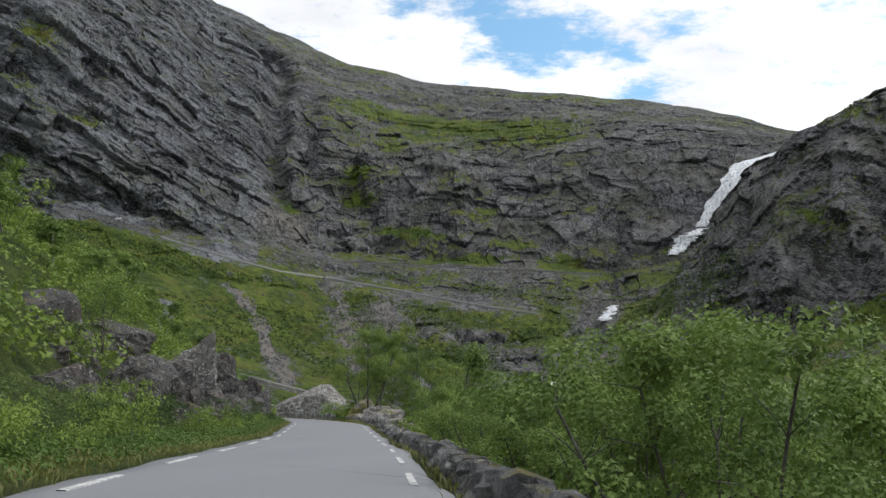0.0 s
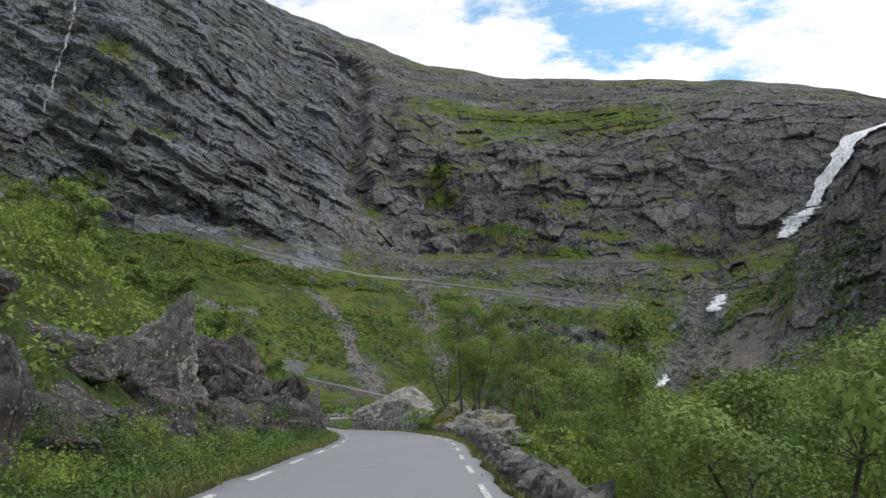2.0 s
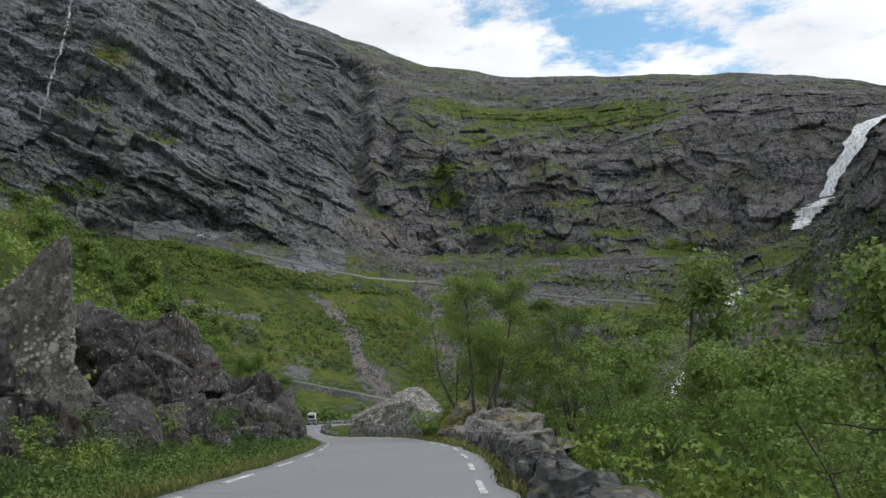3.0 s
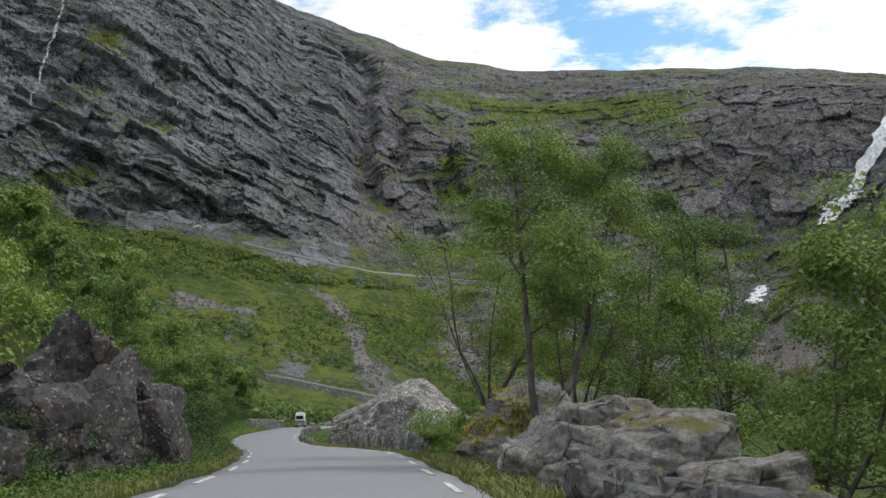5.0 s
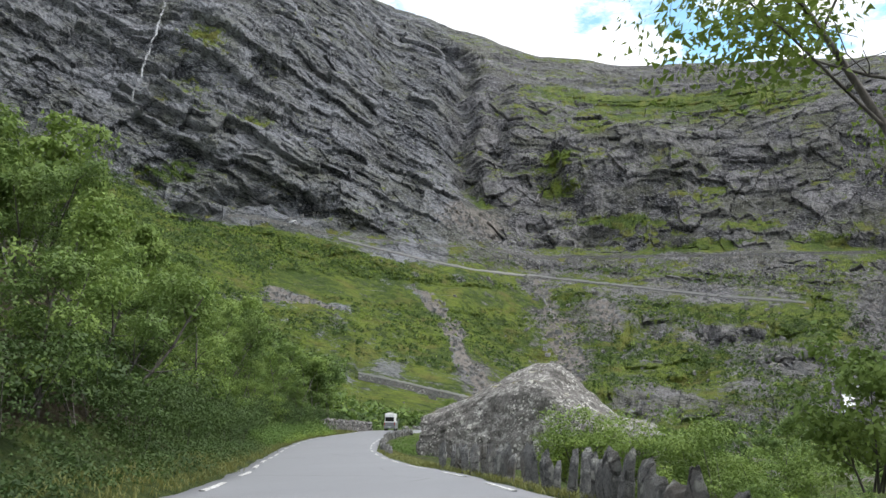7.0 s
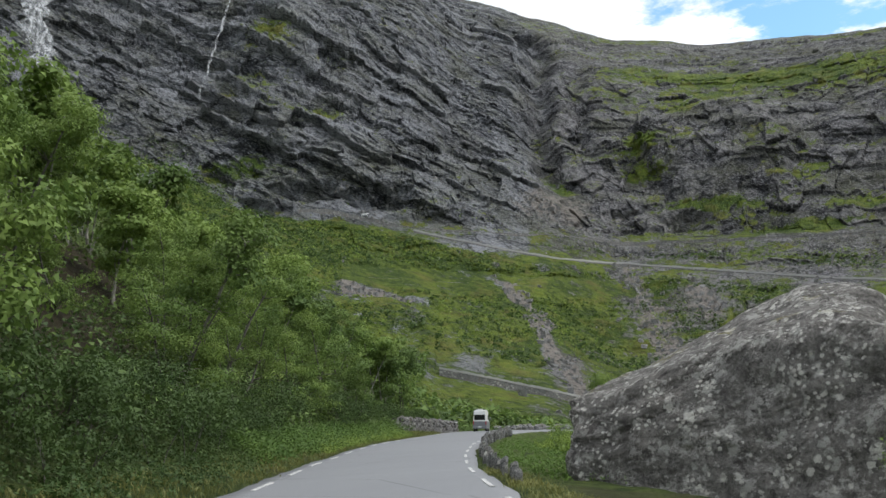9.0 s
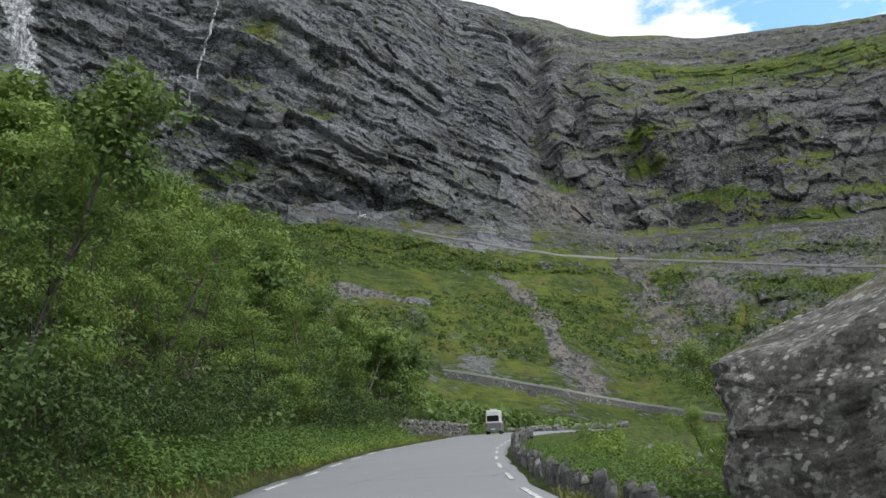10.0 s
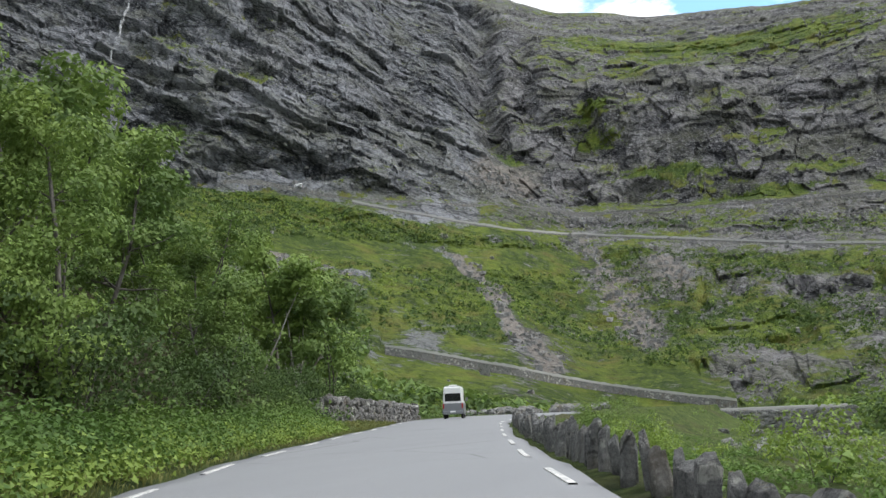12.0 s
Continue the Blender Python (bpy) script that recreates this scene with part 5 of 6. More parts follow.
# the large birches on the mossy outcrop
for seed, x, y, z, h, sp, stems, leaves, clear, tilt, lean, mat, label in (
        (542, -9.4, 102.0, 0.9, 9.2, 3.0, 2, 34000, 0.22, 9, 0.03, M_LEAF, "tall birch with a dark trunk on the outcrop"),
        (609, -11.8, 111.4, 2.2, 7.2, 3.4, 6, 36000, 0.2, 3, 0.30, M_HILL_LEAF, "spreading many-stemmed birch with yellow-green leaves"),
        (482, -8.4, 103.9, 1.0, 5.6, 2.3, 4, 13000, 0.25, 5, 0.05, M_LEAF, "leaning birch with dense dark foliage on the outcrop"),
        (541, -3.6, 105.5, 0.7, 8.2, 2.1, 3, 13000, 0.15, 0, 0.05, M_LEAF_DARK, "tall thin birch behind the outcrop"),
        (405, -12.9, 114.6, 0.9, 1.7, 1.0, 5, 5000, 0.0, 0, 0.12, M_LEAF, "low grey-green birch thicket on the outcrop"),
        (406, -6.6, 108.3, 0.9, 7.4, 2.6, 4, 15000, 0.15, 0, 0.12, M_LEAF, "bushy birch on the outcrop"),
        (407, -8.9, 103.6, 1.0, 10.0, 1.6, 1, 120, 0.6, 9, 0.05, M_LEAF_DARK, "dead birch with bare pale branches")):
    tree_thing(seed, h, sp, stems, leaves, 0.088, mat, M_PALE_BARK if seed == 407 else M_BARK, label, pose(x, y, z, 0, tilt, 0), "birches on the outcrop", sides=5, clear=clear, lean=lean, thin=0.005, clump=0.22, sprays=75, girth=0.010 if seed == 407 else 0.020)
# the pale leaning birch at the edge of the wood
tree_thing(411, 7.5, 1.8, 1, 3500, 0.15, M_LEAF_DARK, M_PALE_BARK, "pale leaning birch trunk at the wood's edge", pose(-45.2, 156.5, 1.8, 0, 3, 0), lean=0.1, clear=0.5)


# ---------------------------------------------------------------- low growth
def blades(spots, height, width, mat, name, label, seed, spread=0.12, many=7):
    g = np.random.default_rng(seed)
    c = np.repeat(spots, many, 0) + g.normal(size=(len(spots) * many, 3)) * [spread, spread, 0]
    n = len(c)
    way = np.concatenate([g.normal(size=(n, 2)) * 0.45, np.ones((n, 1))], 1)
    h = (height * g.uniform(0.5, 1.25, n))[:, None]
    side = np.stack([-way[:, 1], way[:, 0], np.zeros(n)], 1) + g.normal(size=(n, 3)) * 0.2
    side /= np.linalg.norm(side, axis=1, keepdims=True)
    mid, tip = c + way * h * 0.55, c + way * h + np.concatenate([way[:, :2] * h * 0.5, np.zeros((n, 1))], 1)
    v = np.stack([c - [0, 0, 0.05], mid + side * width, tip, mid - side * width], 1).reshape(-1, 3)
    return tagged(new(name, mesh_of(name, v, np.arange(4 * n).reshape(n, 4), mat)), label, "plants", kind="stuff")


def verge_spots(n, y0, y1, side, near, far, seed):
    g = np.random.default_rng(seed)
    y = g.uniform(y0, y1, n)
    if side < 0:
        x = line_x(y) + left_line(y) - g.uniform(near, far, n)
    else:
        x = line_x(y) + right_line(y) + g.uniform(near, far, n)
    return np.stack([x, y, ground_z(x, y)], 1)


blades(verge_spots(4600, 4, 240, -1, 0.62, 2.0, 61), 0.15, 0.014, M_GRASS, "verge_grass", "yellow-green grass along the road edge", 62)
blades(verge_spots(2400, 4, 160, 1, 0.55, 1.6, 63), 0.15, 0.014, M_GRASS, "verge_grass", "yellow-green grass along the parapet foot", 64)


def thicket(spots, radius, many, leaf, mat, name, label, seed, flat=0.6):
    """Many small leaves in uneven clumps on the ground."""
    g = np.random.default_rng(seed)
    r = np.repeat(radius * g.uniform(0.45, 1.4, len(spots)), many)
    off = g.normal(size=(len(r), 3))
    off *= (g.uniform(0.3, 1.0, len(r)) ** 0.5 / np.linalg.norm(off, axis=1))[:, None]
    off[:, 2] = np.abs(off[:, 2]) * flat * 1.6
    c = np.repeat(spots, many, 0) + off * r[:, None]
    v, f = leaf_quads(c, leaf, g, 0.1, 3, off + [0, 0, 0.3])
    return tagged(new(name, mesh_of(name, v, f, mat)), label, "plants", kind="stuff")


def field(n, y0, y1, u0, u1, seed, power=1.0):
    g = np.random.default_rng(seed)
    y = g.uniform(y0, y1, n)
    x = line_x(y) + u0 + (u1 - u0) * g.uniform(0, 1, n) ** power
    return np.stack([x, y, ground_z(x, y)], 1)


thicket(verge_spots(1500, 157, 212, -1, 1.25, 3.3, 65), 0.66, 30, 0.11, M_FERN, "ferns", "bright green ferns and weeds beside the road", 66, 0.85)
# leaf colour of both weed strips darkened for the wood's shade
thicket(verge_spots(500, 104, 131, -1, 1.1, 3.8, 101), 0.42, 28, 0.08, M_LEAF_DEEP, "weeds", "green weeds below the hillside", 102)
thicket(verge_spots(650, 131, 159, -1, 1.1, 3.8, 105), 0.45, 30, 0.075, M_LEAF_DEEP, "weeds", "green weeds at the edge of the wood with shade in their colour", 106)
thicket(verge_spots(900, 172, 214, -1, 0.9, 2.4, 131), 0.5, 26, 0.11, M_HILL_LEAF, "weeds", "bright green ferns along the road edge below the wood", 132)
thicket(verge_spots(2000, 12, 110, -1, 1.0, 3.4, 67), 0.34, 24, 0.075, M_FERN, "weeds", "leafy green weeds below the rock bank", 68)
thicket(verge_spots(2600, 156, 262, 1, 1.7, 15, 69), 0.34, 20, 0.09, M_FERN, "weeds", "green weeds on the flat behind the stones", 70)
thicket(field(700, 6, 22, -6.0, -15, 91), 0.5, 28, 0.10, M_FERN, "weeds", "leafy weeds on the bank before the rocks", 92)
thicket(field(1900, 12, 72, -6.9, -22, 107, 1.2), 0.5, 24, 0.085, M_LEAF, "bank_weeds", "leafy green weeds over the bank behind the verge", 108)
thicket(field(1100, 176, 262, 12, 30, 109), 0.5, 22, 0.12, M_FERN, "flat_weeds", "low green weeds on the flat before the bridge", 110)
thicket(field(3000, 14, 124, -12, -70, 73, 1.4), 1.2, 18, 0.26, M_HILL_LEAF, "hillside_thicket", "bright green thicket over the hillside", 74)
# undergrowth darkened in colour for the shade below the crowns
thicket(field(1500, 110, 222, -7.6, -15, 97), 0.85, 24, 0.12, M_LEAF_DEEP, "wood_undergrowth", "undergrowth below the trees of the wood with shade in its colour", 98)
thicket(field(2800, 108, 272, -8.2, -66, 75, 1.6), 1.25, 20, 0.25, M_LEAF_DARK, "wood_undergrowth", "dense green undergrowth of the wood", 76)
thicket(field(1300, 6, 90, 4.3, 14, 77), 0.7, 36, 0.075, M_LEAF_DARK, "bank_thicket", "green thicket on the bank below the road", 78)
thicket(field(1500, 6, 72, 9, 42, 103), 0.9, 24, 0.12, M_LEAF, "bank_thicket", "light green thicket down the bank", 104)
thicket(field(1900, 4, 120, 13, 85, 95), 1.3, 20, 0.22, M_LEAF, "bank_thicket", "green thicket further down the bank", 96)
thicket(field(2200, 30, 270, 24, 150, 93, 1.0), 1.7, 16, 0.42, M_LEAF_DARK, "far_bank_thicket", "dark green thicket on the far river bank", 94)
thicket(field(700, 112, 300, 8, 90, 79, 1.0), 0.9, 20, 0.24, M_LEAF, "flat_thicket", "low green thicket on the valley floor", 80)
blades(verge_spots(700, 90, 113, 1, 0.7, 2.6, 71), 0.22, 0.02, M_GRASS, "moss_grass", "yellow grass at the foot of the mossy outcrop", 72, 0.15, 7)

# moss over the top and the far end of the outcrop, in uneven patches
strips = 64
skin = np.empty(len(MOSSY_OUTCROP.data.vertices) * 3, np.float32)
MOSSY_OUTCROP.data.vertices.foreach_get("co", skin)
skin = skin.reshape(-1, strips, 3)
g = np.random.default_rng(111)
i, j = g.integers(int(0.10 * len(skin)), int(0.92 * len(skin)), 16000), g.integers(10, 63, 16000)
c = skin[i, j].astype(float)
grown = smooth(0.42, 0.60, i / len(skin)) * 0.55 + 0.35 * (j > 46) + 0.9 * fbm(c[:, 0] / 1.1, c[:, 1] / 1.1, c[:, 2] / 1.1, 3, 113) - 0.3 * (j < 20)
c = c[grown > 0.48][:7000]
blades(c[::9], 0.2, 0.018, M_GRASS, "moss_grass", "yellow grass on the mossy outcrop", 75, 0.12, 6)
c = np.repeat(c, 10, 0) + g.normal(size=(len(c) * 10, 3)) * [0.10, 0.10, 0.03] + [0, 0, 0.015]
v, f = leaf_quads(c, 0.052, g, -0.2, 3, np.array([[0.0, -0.3, 1.0]]))
tagged(new("moss", mesh_of("moss", v, f, M_MOSS_TUFT)), "yellow and orange moss over the rock outcrop", "moss", kind="stuff")

# ---------------------------------------------------------------- bushes far up the slopes
def far_bushes(n, seed, s0, s1, size, name, label, mat=None, clumped=0.0):
    g = np.random.default_rng(seed)
    rows, cols = MOUNTAIN_P.shape[:2]
    veg = np.empty(rows * cols, np.float32)
    mountain.data.attributes["veg"].data.foreach_get("value", veg)
    i = g.integers(int(s0 * rows), int(s1 * rows), n * 3)
    j = g.integers(0, cols, n * 3)
    p = MOUNTAIN_P[i, j]
    keep = veg[i * cols + j] + 0.2 * g.normal(size=n * 3) + clumped * fbm(p[:, 0] / 24, p[:, 1] / 24, p[:, 2] / 24, 3, seed) > 0.55
    pr, pa = np.hypot(p[:, 0] - HUB[0], p[:, 1] - HUB[1]), np.degrees(np.arctan2(p[:, 0] - HUB[0], p[:, 1] - HUB[1]))
    keep &= (road_level(pa, pr, p[:, 2]) < 0.3) & ~((pr > 262) & (pr < 318) & (pa > -19) & (pa < 0))
    p = p[keep][:n]
    many = 7
    c = np.repeat(p, many, 0)
    s = np.repeat(size * g.uniform(0.5, 1.3, len(p)), many)
    off = g.normal(size=c.shape)
    c = c + off * s[:, None] * [0.55, 0.55, 0.4] + np.stack([0 * s, 0 * s, s * 0.5], 1)
    v, f = leaf_quads(c, 1.0, g, 0, 3, off + [0, 0, 0.5])
    mid = np.repeat(c, 3, 0)
    v = mid + (v - mid) * np.repeat(s, 3)[:, None] * 0.8
    return tagged(new(name, mesh_of(name, v, f, mat or M_LEAF_DARK)), label, "bushes", kind="stuff")


far_bushes(19000, 81, 0.03, 0.46, 1.25, "slope_bushes", "dark green bushes in patches over the lower slopes", M_LEAF_DEEP, 0.9)
far_bushes(9000, 84, 0.03, 0.46, 0.95, "slope_scrub", "bright green scrub over the lower slopes", M_HILL_LEAF, 0.5)
far_bushes(4500, 82, 0.0, 0.2, 1.7, "slope_woods", "low birch woods at the mountain's foot")

far_bushes(5000, 83, 0.0, 0.17, 0.9, "low_scrub", "low green scrub on the valley floor")

def rubble(n, seed, name, label):
    """Broken blocks strewn over the bare strips of the slopes."""
    g = np.random.default_rng(seed)
    rows, cols = MOUNTAIN_P.shape[:2]
    scree, veg = np.empty(rows * cols, np.float32), np.empty(rows * cols, np.float32)
    mountain.data.attributes["scree"].data.foreach_get("value", scree)
    mountain.data.attributes["veg"].data.foreach_get("value", veg)
    i, j = g.integers(int(0.04 * rows), int(0.52 * rows), n * 5), g.integers(int(0.28 * cols), int(0.78 * cols), n * 5)
    keep = 0.9 * scree[i * cols + j] - 0.5 * veg[i * cols + j] + 0.22 * g.normal(size=n * 5) > 0.22
    p = MOUNTAIN_P[i, j][keep][:n]
    cube = np.array([[x, y, z] for x in (-1, 1) for y in (-1, 1) for z in (-1, 1)], float)
    quads = np.array([[0, 1, 3, 2], [4, 6, 7, 5], [0, 4, 5, 1], [2, 3, 7, 6], [0, 2, 6, 4], [1, 5, 7, 3]])
    size = np.minimum(0.28 + 0.62 * g.gamma(1.1, 0.7, len(p)), 1.25)
    v = p[:, None] + (cube[None] * g.uniform(0.45, 1.1, (len(p), 8, 1)) + g.normal(size=(len(p), 8, 3)) * 0.22) * size[:, None, None]
    f = (np.arange(len(p)) * 8)[:, None, None] + quads[None]
    return tagged(new(name, mesh_of(name, v.reshape(-1, 3), f.reshape(-1, 4), M_WALLSTONE)), label, "rubble", kind="stuff")


rubble(5200, 86, "slope_rubble", "pale grey broken stones strewn down the slopes")

# ---------------------------------------------------------------- climbing road with its walls
def ribbon(knots, n):
    k = np.array(knots, float)
    a = np.linspace(k[0, 0], k[-1, 0], n)
    return a, np.interp(a, k[:, 0], k[:, 1]), np.interp(a, k[:, 0], k[:, 2])


M_FARWALL = near_rock("dry_stone_wall", (0.07, 0.07, 0.072), (0.30, 0.295, 0.285), 0.6, dots=0.8)
M_FARROAD = paint("far_asphalt", (0.21, 0.21, 0.21), 0.85, 0.2)
M_PARAPET = paint("parapet_concrete", (0.40, 0.395, 0.385), 0.85, 0.2)


def climb(i, wide, drop, rail, label):
    a, r, z = ribbon(ROADS[i], 220)
    near = surface_r(a, z - 0.6 * drop) - 0.3
    near = np.convolve(np.pad(near, 9, "edge"), np.ones(19) / 19, "valid") - 0.3
    road = new("mountain_road")
    tagged(road, label, "", "", "structure")
    n = len(a)
    deck = np.stack([hub_point(a, near, z), hub_point(a, near + wide * 0.5, z + 0.05), hub_point(a, near + wide + 3, z)], 1)
    part("deck", mesh_of("deck", deck.reshape(-1, 3), grid_faces(n, 3), M_FARROAD, True), None, road)
    wall = np.stack([hub_point(a, near - 0.02, z - 0.02), hub_point(a, near - 0.1, z - drop * 0.5), hub_point(a, near - 0.3, z - drop - 4)], 1)
    part("retaining_wall", mesh_of("retaining_wall", wall.reshape(-1, 3), grid_faces(n, 3), M_FARWALL), None, road, "dry stone retaining wall")
    if rail:
        h = rail * (0.9 + 0.25 * fbm(a * 5, 8, 0, 2, 18))
        top = np.stack([hub_point(a, near - 0.1, z - 0.1), hub_point(a, near - 0.1, z + h), hub_point(a, near + 0.5, z + h), hub_point(a, near + 0.5, z - 0.1)], 1)
        part("parapet", mesh_of("parapet", top.reshape(-1, 3), grid_faces(n, 4), M_PARAPET if i else M_FARWALL), None, road, "low roadside parapet")


climb(0, 4, 1.3, 0.8, "upper bend of the road along the cliff foot")
climb(1, 4, 1.4, 1.0, "middle bend of the road crossing the slope")
climb(2, 4, 3.6, 0.6, "lowest bend of the road on a stone wall")
climb(3, 2.5, 0.4, 0.0, "old grassy track across the slope")

# ---------------------------------------------------------------- falling water
def fall(knots, widths, proud, label, n=90, seed=1, mat=None):
    k = np.array(knots, float)
    f = np.linspace(0, 1, n)
    at = np.linspace(0, 1, len(k))
    az, r, z = (np.interp(f, at, k[:, c]) for c in range(3))
    w = np.interp(f, np.linspace(0, 1, len(widths)), widths)
    w = w * (1 + 0.55 * np.clip(2.0 / w, 0, 1) * fbm(f * 30, 7, 0, 3, seed + 8))
    az = az + 0.05 * np.clip(1.2 / w, 0, 2) * fbm(f * 12, 2, 0, 3, seed + 9)
    e = np.linspace(-1, 1, 13)[None, :]
    edge = w[:, None] * (e + 0.30 * np.sign(e) * np.abs(e) ** 3 * fbm(f * 24, 0, 0, 3, seed)[:, None]) + 1.2 * fbm(f * 9, 3, 0, 3, seed + 2)[:, None] * (w[:, None] / 4)
    a2 = az[:, None] + np.degrees(edge / r[:, None])
    skin = surface_r(a2, z[:, None] + 0 * e)
    low = np.minimum(skin, np.percentile(skin, 30, axis=1)[:, None])
    pad = np.pad(low, ((3, 3), (0, 0)), "edge")
    low = np.minimum.reduce([pad[i:i + n] for i in range(7)])
    pad = np.pad(low, ((9, 9), (0, 0)), "edge")
    low = np.mean([pad[i:i + n] for i in range(19)], axis=0)
    low = low * 0.4 + low.mean(1, keepdims=True) * 0.6
    rr = low - proud * 0.12 - 0.9 * (1 - e ** 2) - 0.4 * fbm(f[:, None] * 30, e * 3, 0, 3, seed + 4)
    p = hub_point(a2, rr, z[:, None])
    ob = new("waterfall", mesh_of("waterfall", p.reshape(-1, 3), grid_faces(n, 13), mat or M_WATER, True))
    return tagged(ob, label, "waterfall")


fall([(27.8, 715, 252), (25.6, 705, 236), (23.2, 692, 218), (21.3, 659, 181), (20.2, 637, 157)], [4, 5, 7, 6, 5], 12, "broad white waterfall over dark rock", 100, 3)
fall([(20.4, 634, 155), (19.3, 628, 146), (18.2, 612, 131)], [5, 8, 5], 12, "white cascade below the great waterfall", 60, 5)
fall([(14.6, 535, 79), (14.35, 522, 72), (14.0, 505, 65)], [2.2, 4.6, 3.4], 10, "white lower cascade in the rock gorge", 60, 7)
fall([(11.4, 378, 22), (11.2, 366, 16), (11.0, 350, 9)], [1.0, 2.0, 1.6], 10, "thin white cascade in the gorge", 50, 9)
fall([(-32.5, 655, 340), (-33.0, 628, 287), (-33.6, 606, 250), (-34.2, 585, 212)], [0.4, 1.0, 0.5, 1.1, 0.5], 9, "thin thread of water down the dark cliff", 90, 11, M_VEIL)
fall([(-45.0, 620, 300), (-43.8, 590, 243), (-42.9, 569, 204)], [9, 8, 4], 14, "white veil waterfall on the side cliff", 90, 13, M_VEIL)
fall([(-7.15, 592, 121), (-7.1, 552, 99), (-6.6, 505, 75), (-6.0, 470, 60)], [0.3, 0.22, 0.2, 0.15], 5, "small stream falling past the road", 70, 15, M_VEIL)


# ---------------------------------------------------------------- van and camper
def box(x, y, z, bevel=0.0, segs=2):
    bm = bmesh.new()
    bmesh.ops.create_cube(bm, size=1)
    bmesh.ops.scale(bm, vec=(x, y, z), verts=bm.verts)
    if bevel:
        bmesh.ops.bevel(bm, geom=list(bm.edges), offset=bevel, segments=segs, affect="EDGES", profile=0.6)
    return bm


def moved(bm, x, y, z):
    bmesh.ops.translate(bm, vec=(x, y, z), verts=bm.verts)
    return bm


M_WHITE, M_GREY = paint("white_enamel", (0.75, 0.76, 0.76), 0.3), paint("grey_enamel", (0.16, 0.17, 0.185), 0.35)
M_GLASS, M_TYRE, M_RED, M_STEEL = paint("dark_glass", (0.012, 0.013, 0.015), 0.08, 0.6), paint("tyre_rubber", (0.02, 0.02, 0.02), 0.85, 0.2), paint("red_lens", (0.35, 0.02, 0.015), 0.2), paint("wheel_steel", (0.35, 0.35, 0.36), 0.35, 0.5, 0.8)


def van(m, label, lower=True):
    v = new("camper_van")
    v.matrix_basis = m
    tagged(v, label, "van")
    bm = box(1.95, 5.3, 2.15, 0.16, 3)
    for c in bm.verts:
        if c.co.z > 0:
            c.co.x *= 1 - 0.16 * (c.co.z / 1.07)
            if c.co.y > 1.2:
                c.co.y -= 0.75 * (c.co.z / 1.07)
    part("body", moved(bm, 0, 0, 1.42), M_WHITE, v, "white high-roofed body")
    part("lower_panel", moved(box(1.99, 5.36, 0.86, 0.06), 0, 0, 0.78), M_GREY, v, "grey lower body panel")
    part("rear_window", moved(box(1.5, 0.08, 0.62, 0.03), 0, -2.64, 1.66), M_GLASS, v)
    part("rear_bumper", moved(box(1.86, 0.18, 0.26, 0.05), 0, -2.72, 0.48), M_GREY, v)
    part("plate", moved(box(0.5, 0.03, 0.11, 0.01), 0, -2.83, 0.55), M_WHITE, v)
    for sx in (-1, 1):
        part("tail_light", moved(box(0.13, 0.08, 0.42, 0.03), sx * 0.88, -2.68, 1.0), M_RED, v)
        part("side_window", moved(box(0.05, 1.1, 0.55, 0.02), sx * 0.94, 0.9, 1.62), M_GLASS, v)
        part("mirror", moved(box(0.2, 0.1, 0.3, 0.04), sx * 1.14, 1.75, 1.5), M_GREY, v)
        for wy in (-1.7, 1.65):
            bm = bmesh.new()
            bmesh.ops.create_cone(bm, cap_ends=True, segments=24, radius1=0.34, radius2=0.34, depth=0.24, matrix=Matrix.Rotation(radians(90), 4, "Y"))
            bmesh.ops.bevel(bm, geom=[e for e in bm.edges if abs(e.verts[0].co.x - e.verts[1].co.x) < 0.01], offset=0.04, segments=2, affect="EDGES")
            wheel = part("wheel", moved(bm, sx * 0.84, wy, 0.34), M_TYRE, v)
            bm = bmesh.new()
            bmesh.ops.create_cone(bm, cap_ends=True, segments=20, radius1=0.2, radius2=0.16, depth=0.05, matrix=Matrix.Rotation(radians(90), 4, "Y"))
            part("rim", moved(bm, sx * 0.965, wy, 0.34), M_STEEL, wheel)
    part("roof_box", moved(box(0.75, 0.9, 0.16, 0.06), 0, -1.4, 2.56), M_WHITE, v)
    part("roof_rail", moved(box(1.3, 0.06, 0.07, 0.02), 0, -1.9, 2.53), M_STEEL, v)
    return v


vy = 252.0
van(pose(-62.6, vy, float(road_z(vy)) + 0.05, 0.8, 0, 12) @ Matrix.Diagonal((1, 1, 1.2, 1)), "white and grey high-roofed camper van on the road")
camper = van(pose(*hub_point(-23.4, float(surface_r(-23.4, 122)) - 0.6, 122.0), 0, 0, 62), "small white camper on the road below the cliff")

# ---------------------------------------------------------------- guard stones, parapet and walls, stone by stone
g = np.random.default_rng(31)
POSTS = []
for i in range(6):
    d, f = BALL[5]
    v = rock_verts(d, 500 + i, (0.21, 0.10, 0.72), planes=7, rough=0.03, flat=0.93, steps=0.7)
    POSTS.append(mesh_of("guard_stone", v, f, M_WALLSTONE))


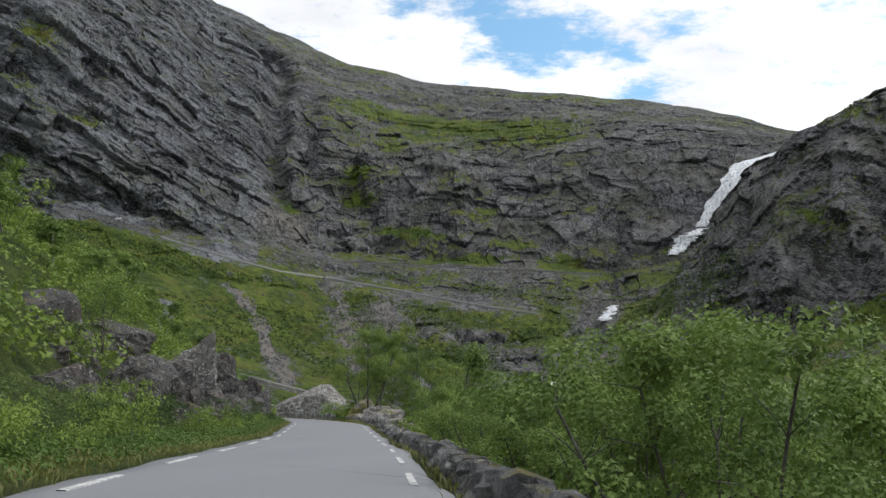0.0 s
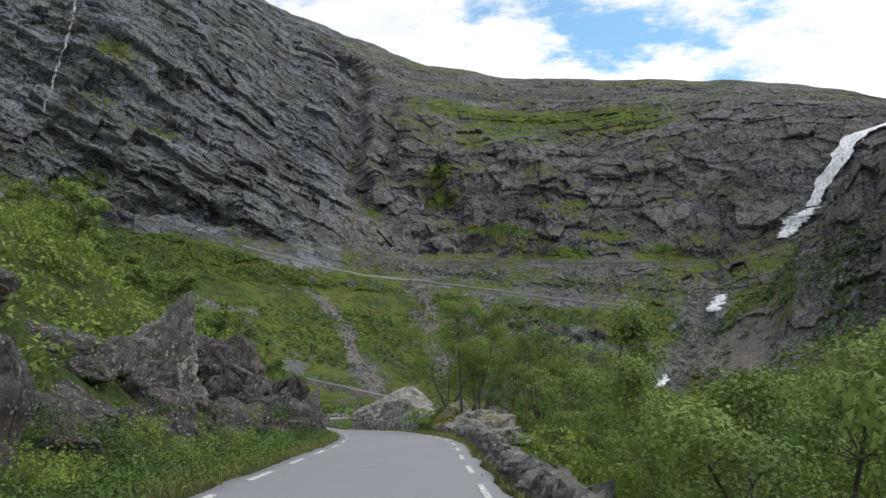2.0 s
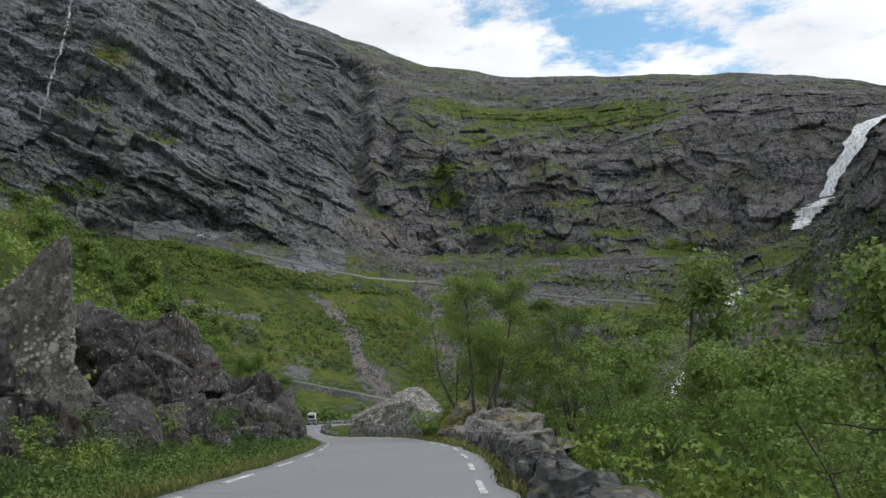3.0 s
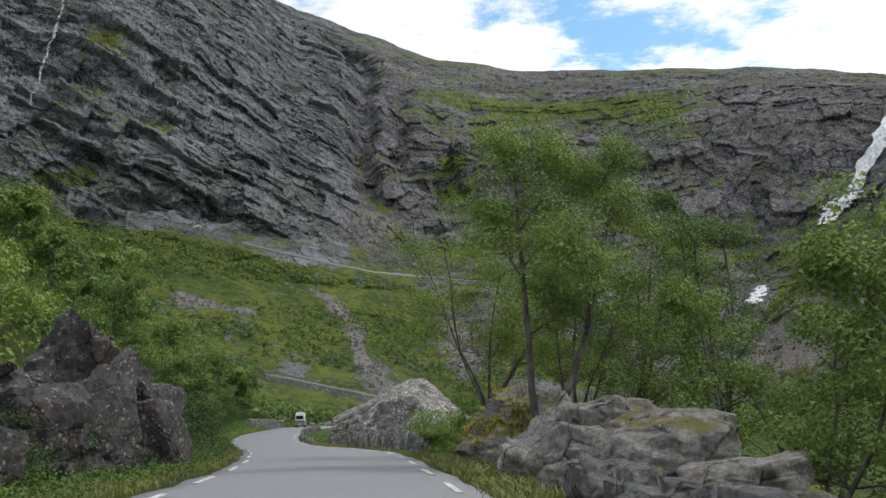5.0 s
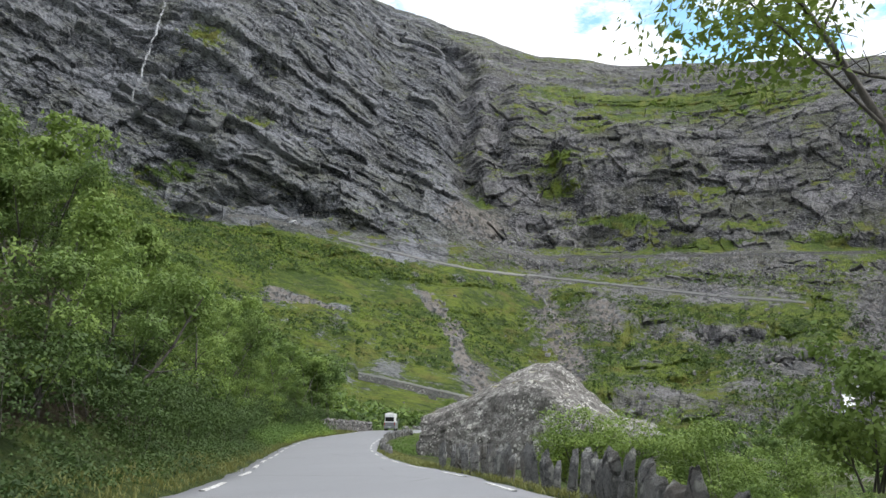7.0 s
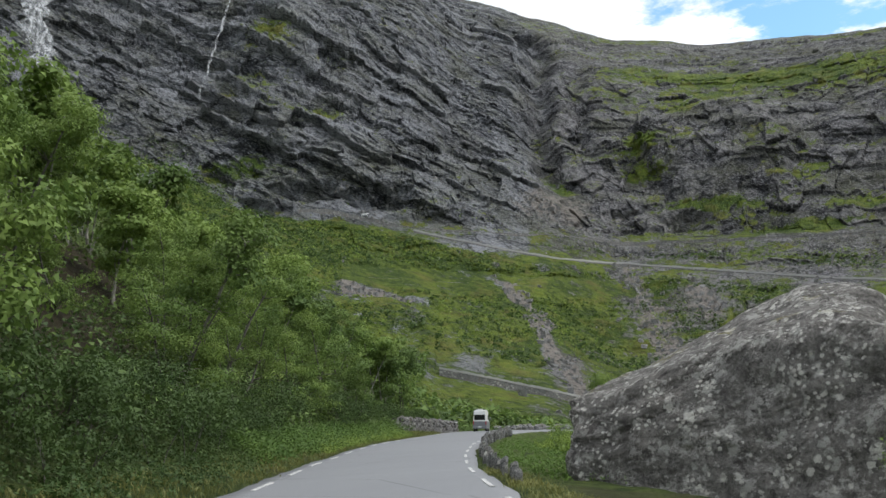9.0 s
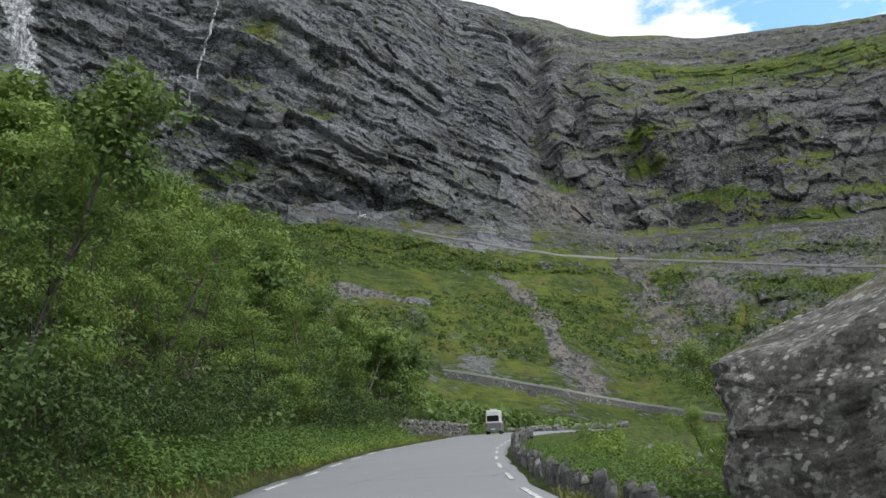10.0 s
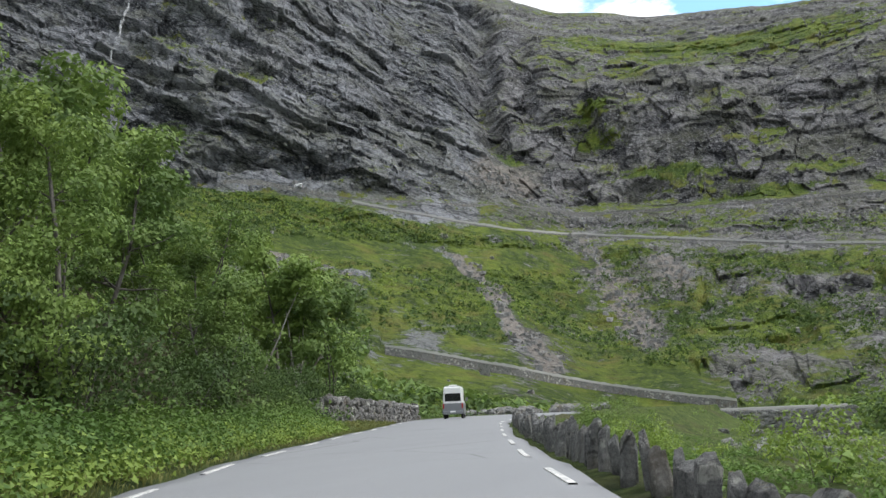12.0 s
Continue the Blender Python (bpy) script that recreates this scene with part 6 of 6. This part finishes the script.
def guard_row(y0, y1, off, step, tall):
    y = y0
    while y < y1:
        x = float(line_x(y)) + float(right_line(y)) + off + g.uniform(-0.12, 0.12)
        h = tall * float(np.interp(y, [140, 156, 178, 183, 195], [1.0, 0.75, 0.75, 1.15, 1.0])) * g.uniform(0.75, 1.25)
        turn = 90 + math.degrees(math.atan2(float(line_x(y + 1) - line_x(y)), 1)) * -1 + g.uniform(-14, 14)
        m = pose(x, y, float(road_z(y)) + h * 0.30, g.uniform(-7, 7), g.uniform(-8, 8), turn) @ Matrix.Diagonal((g.uniform(0.65, 1.1), g.uniform(0.8, 1.2), h, 1))
        place("guard_stone", POSTS[g.integers(6)], m, "upright grey guard stone at the road edge", "guard stone", "guard stones")
        y += step * g.uniform(0.75, 1.35)


guard_row(112.6, 137, 1.15, 0.8, 0.75)
guard_row(154, 229, 0.95, 0.6, 0.60)

STONES = [mesh_of("stone", rock_verts(BALL[3][0], 540 + i, (0.52, 0.32, 0.30), planes=9, rough=0.05, flat=0.82), BALL[3][1], M_WALLSTONE) for i in range(8)]
parapet = tagged(new("stone_parapet"), "rough dry stone parapet along the road", kind="structure")
y = 5.0
while y < 90:
    step = g.uniform(0.5, 0.85)
    for lay in range(2 if y < 62 else 3):
        if lay == 2 and g.random() < 0.55:
            continue
        s = g.uniform(0.65, 1.05)
        yy = y + g.uniform(-0.2, 0.2)
        x = float(line_x(yy)) + float(right_line(yy)) + np.interp(yy, [5, 60, 90], [0.98, 1.1, 1.9]) + g.uniform(-0.12, 0.15)
        stone = new("stone", STONES[g.integers(8)])
        stone.parent = parapet
        stone.matrix_basis = pose(x, yy, float(road_z(yy)) + 0.0 + 0.22 * lay, g.uniform(-12, 12), g.uniform(-14, 14), 90 + g.uniform(-30, 30)) @ Matrix.Diagonal((s, s, s * g.uniform(0.85, 1.15), 1))
    y += step


DARK_STONES = [mesh_of("stone", rock_verts(BALL[3][0], 560 + i, (0.52, 0.32, 0.30), planes=9, rough=0.05, flat=0.82), BALL[3][1], M_FARWALL) for i in range(6)]


def stone_wall(name, a, b, z0, z1, rows, thick, label, n_max, meshes=STONES, wide=(1.4, 3.2)):
    """A dry stone wall between two points: courses of flat stones before a dark core."""
    a, b = np.array(a, float), np.array(b, float)
    along = b - a
    length = float(np.hypot(*along))
    along /= length
    turn = math.degrees(math.atan2(along[1], along[0]))
    wall = tagged(new(name), label, kind="structure")
    core = box(length, thick * 0.7, z1 - z0 - 0.1, 0.05)
    mid = (a + b) / 2
    ob = part("core", core, M_FARWALL, wall)
    ob.matrix_basis = pose(mid[0], mid[1], (z0 + z1) / 2, 0, 0, turn)
    h = (z1 - z0) / rows
    count = 0
    for r in range(rows):
        s = g.uniform(0, 0.5)
        while s < length and count < n_max:
            w = g.uniform(*wide) * h
            p = a + along * (s + w / 2)
            for side in (-1,):
                nrm = np.array([along[1], -along[0]]) * thick * 0.42
                stone = new("stone", meshes[g.integers(len(meshes))])
                stone.parent = wall
                stone.matrix_basis = pose(p[0] + nrm[0], p[1] + nrm[1], z0 + h * (r + 0.5 + g.uniform(-0.28, 0.28)), g.uniform(-6, 6), g.uniform(-6, 6), turn + g.uniform(-8, 8)) @ Matrix.Diagonal((w / 0.95, g.uniform(0.6, 1.1), h / 0.54 * g.uniform(0.75, 1.3), 1))
                count += 1
            s += w
    return wall


stone_wall("retaining_wall", (-48.6, 330), (-15.0, 330), -4.2, 1.0, 8, 1.6, "long dry stone retaining wall across the valley floor", 280)
stone_wall("roadside_wall", (-61.6, 217), (-68.2, 256), 0.7, 3.0, 5, 1.0, "dark dry stone wall beside the road bend", 300, DARK_STONES, (1.1, 2.0))
deck = new("bridge_deck", bpy.data.meshes.new("bridge_deck"))
bm = moved(box(37.5, 6.5, 0.5, 0.1), -33.8, 333.0, 1.2)
bm.to_mesh(deck.data)
deck.data.materials.append(M_PARAPET)
tagged(deck, "pale concrete road deck on the stone wall", kind="structure")
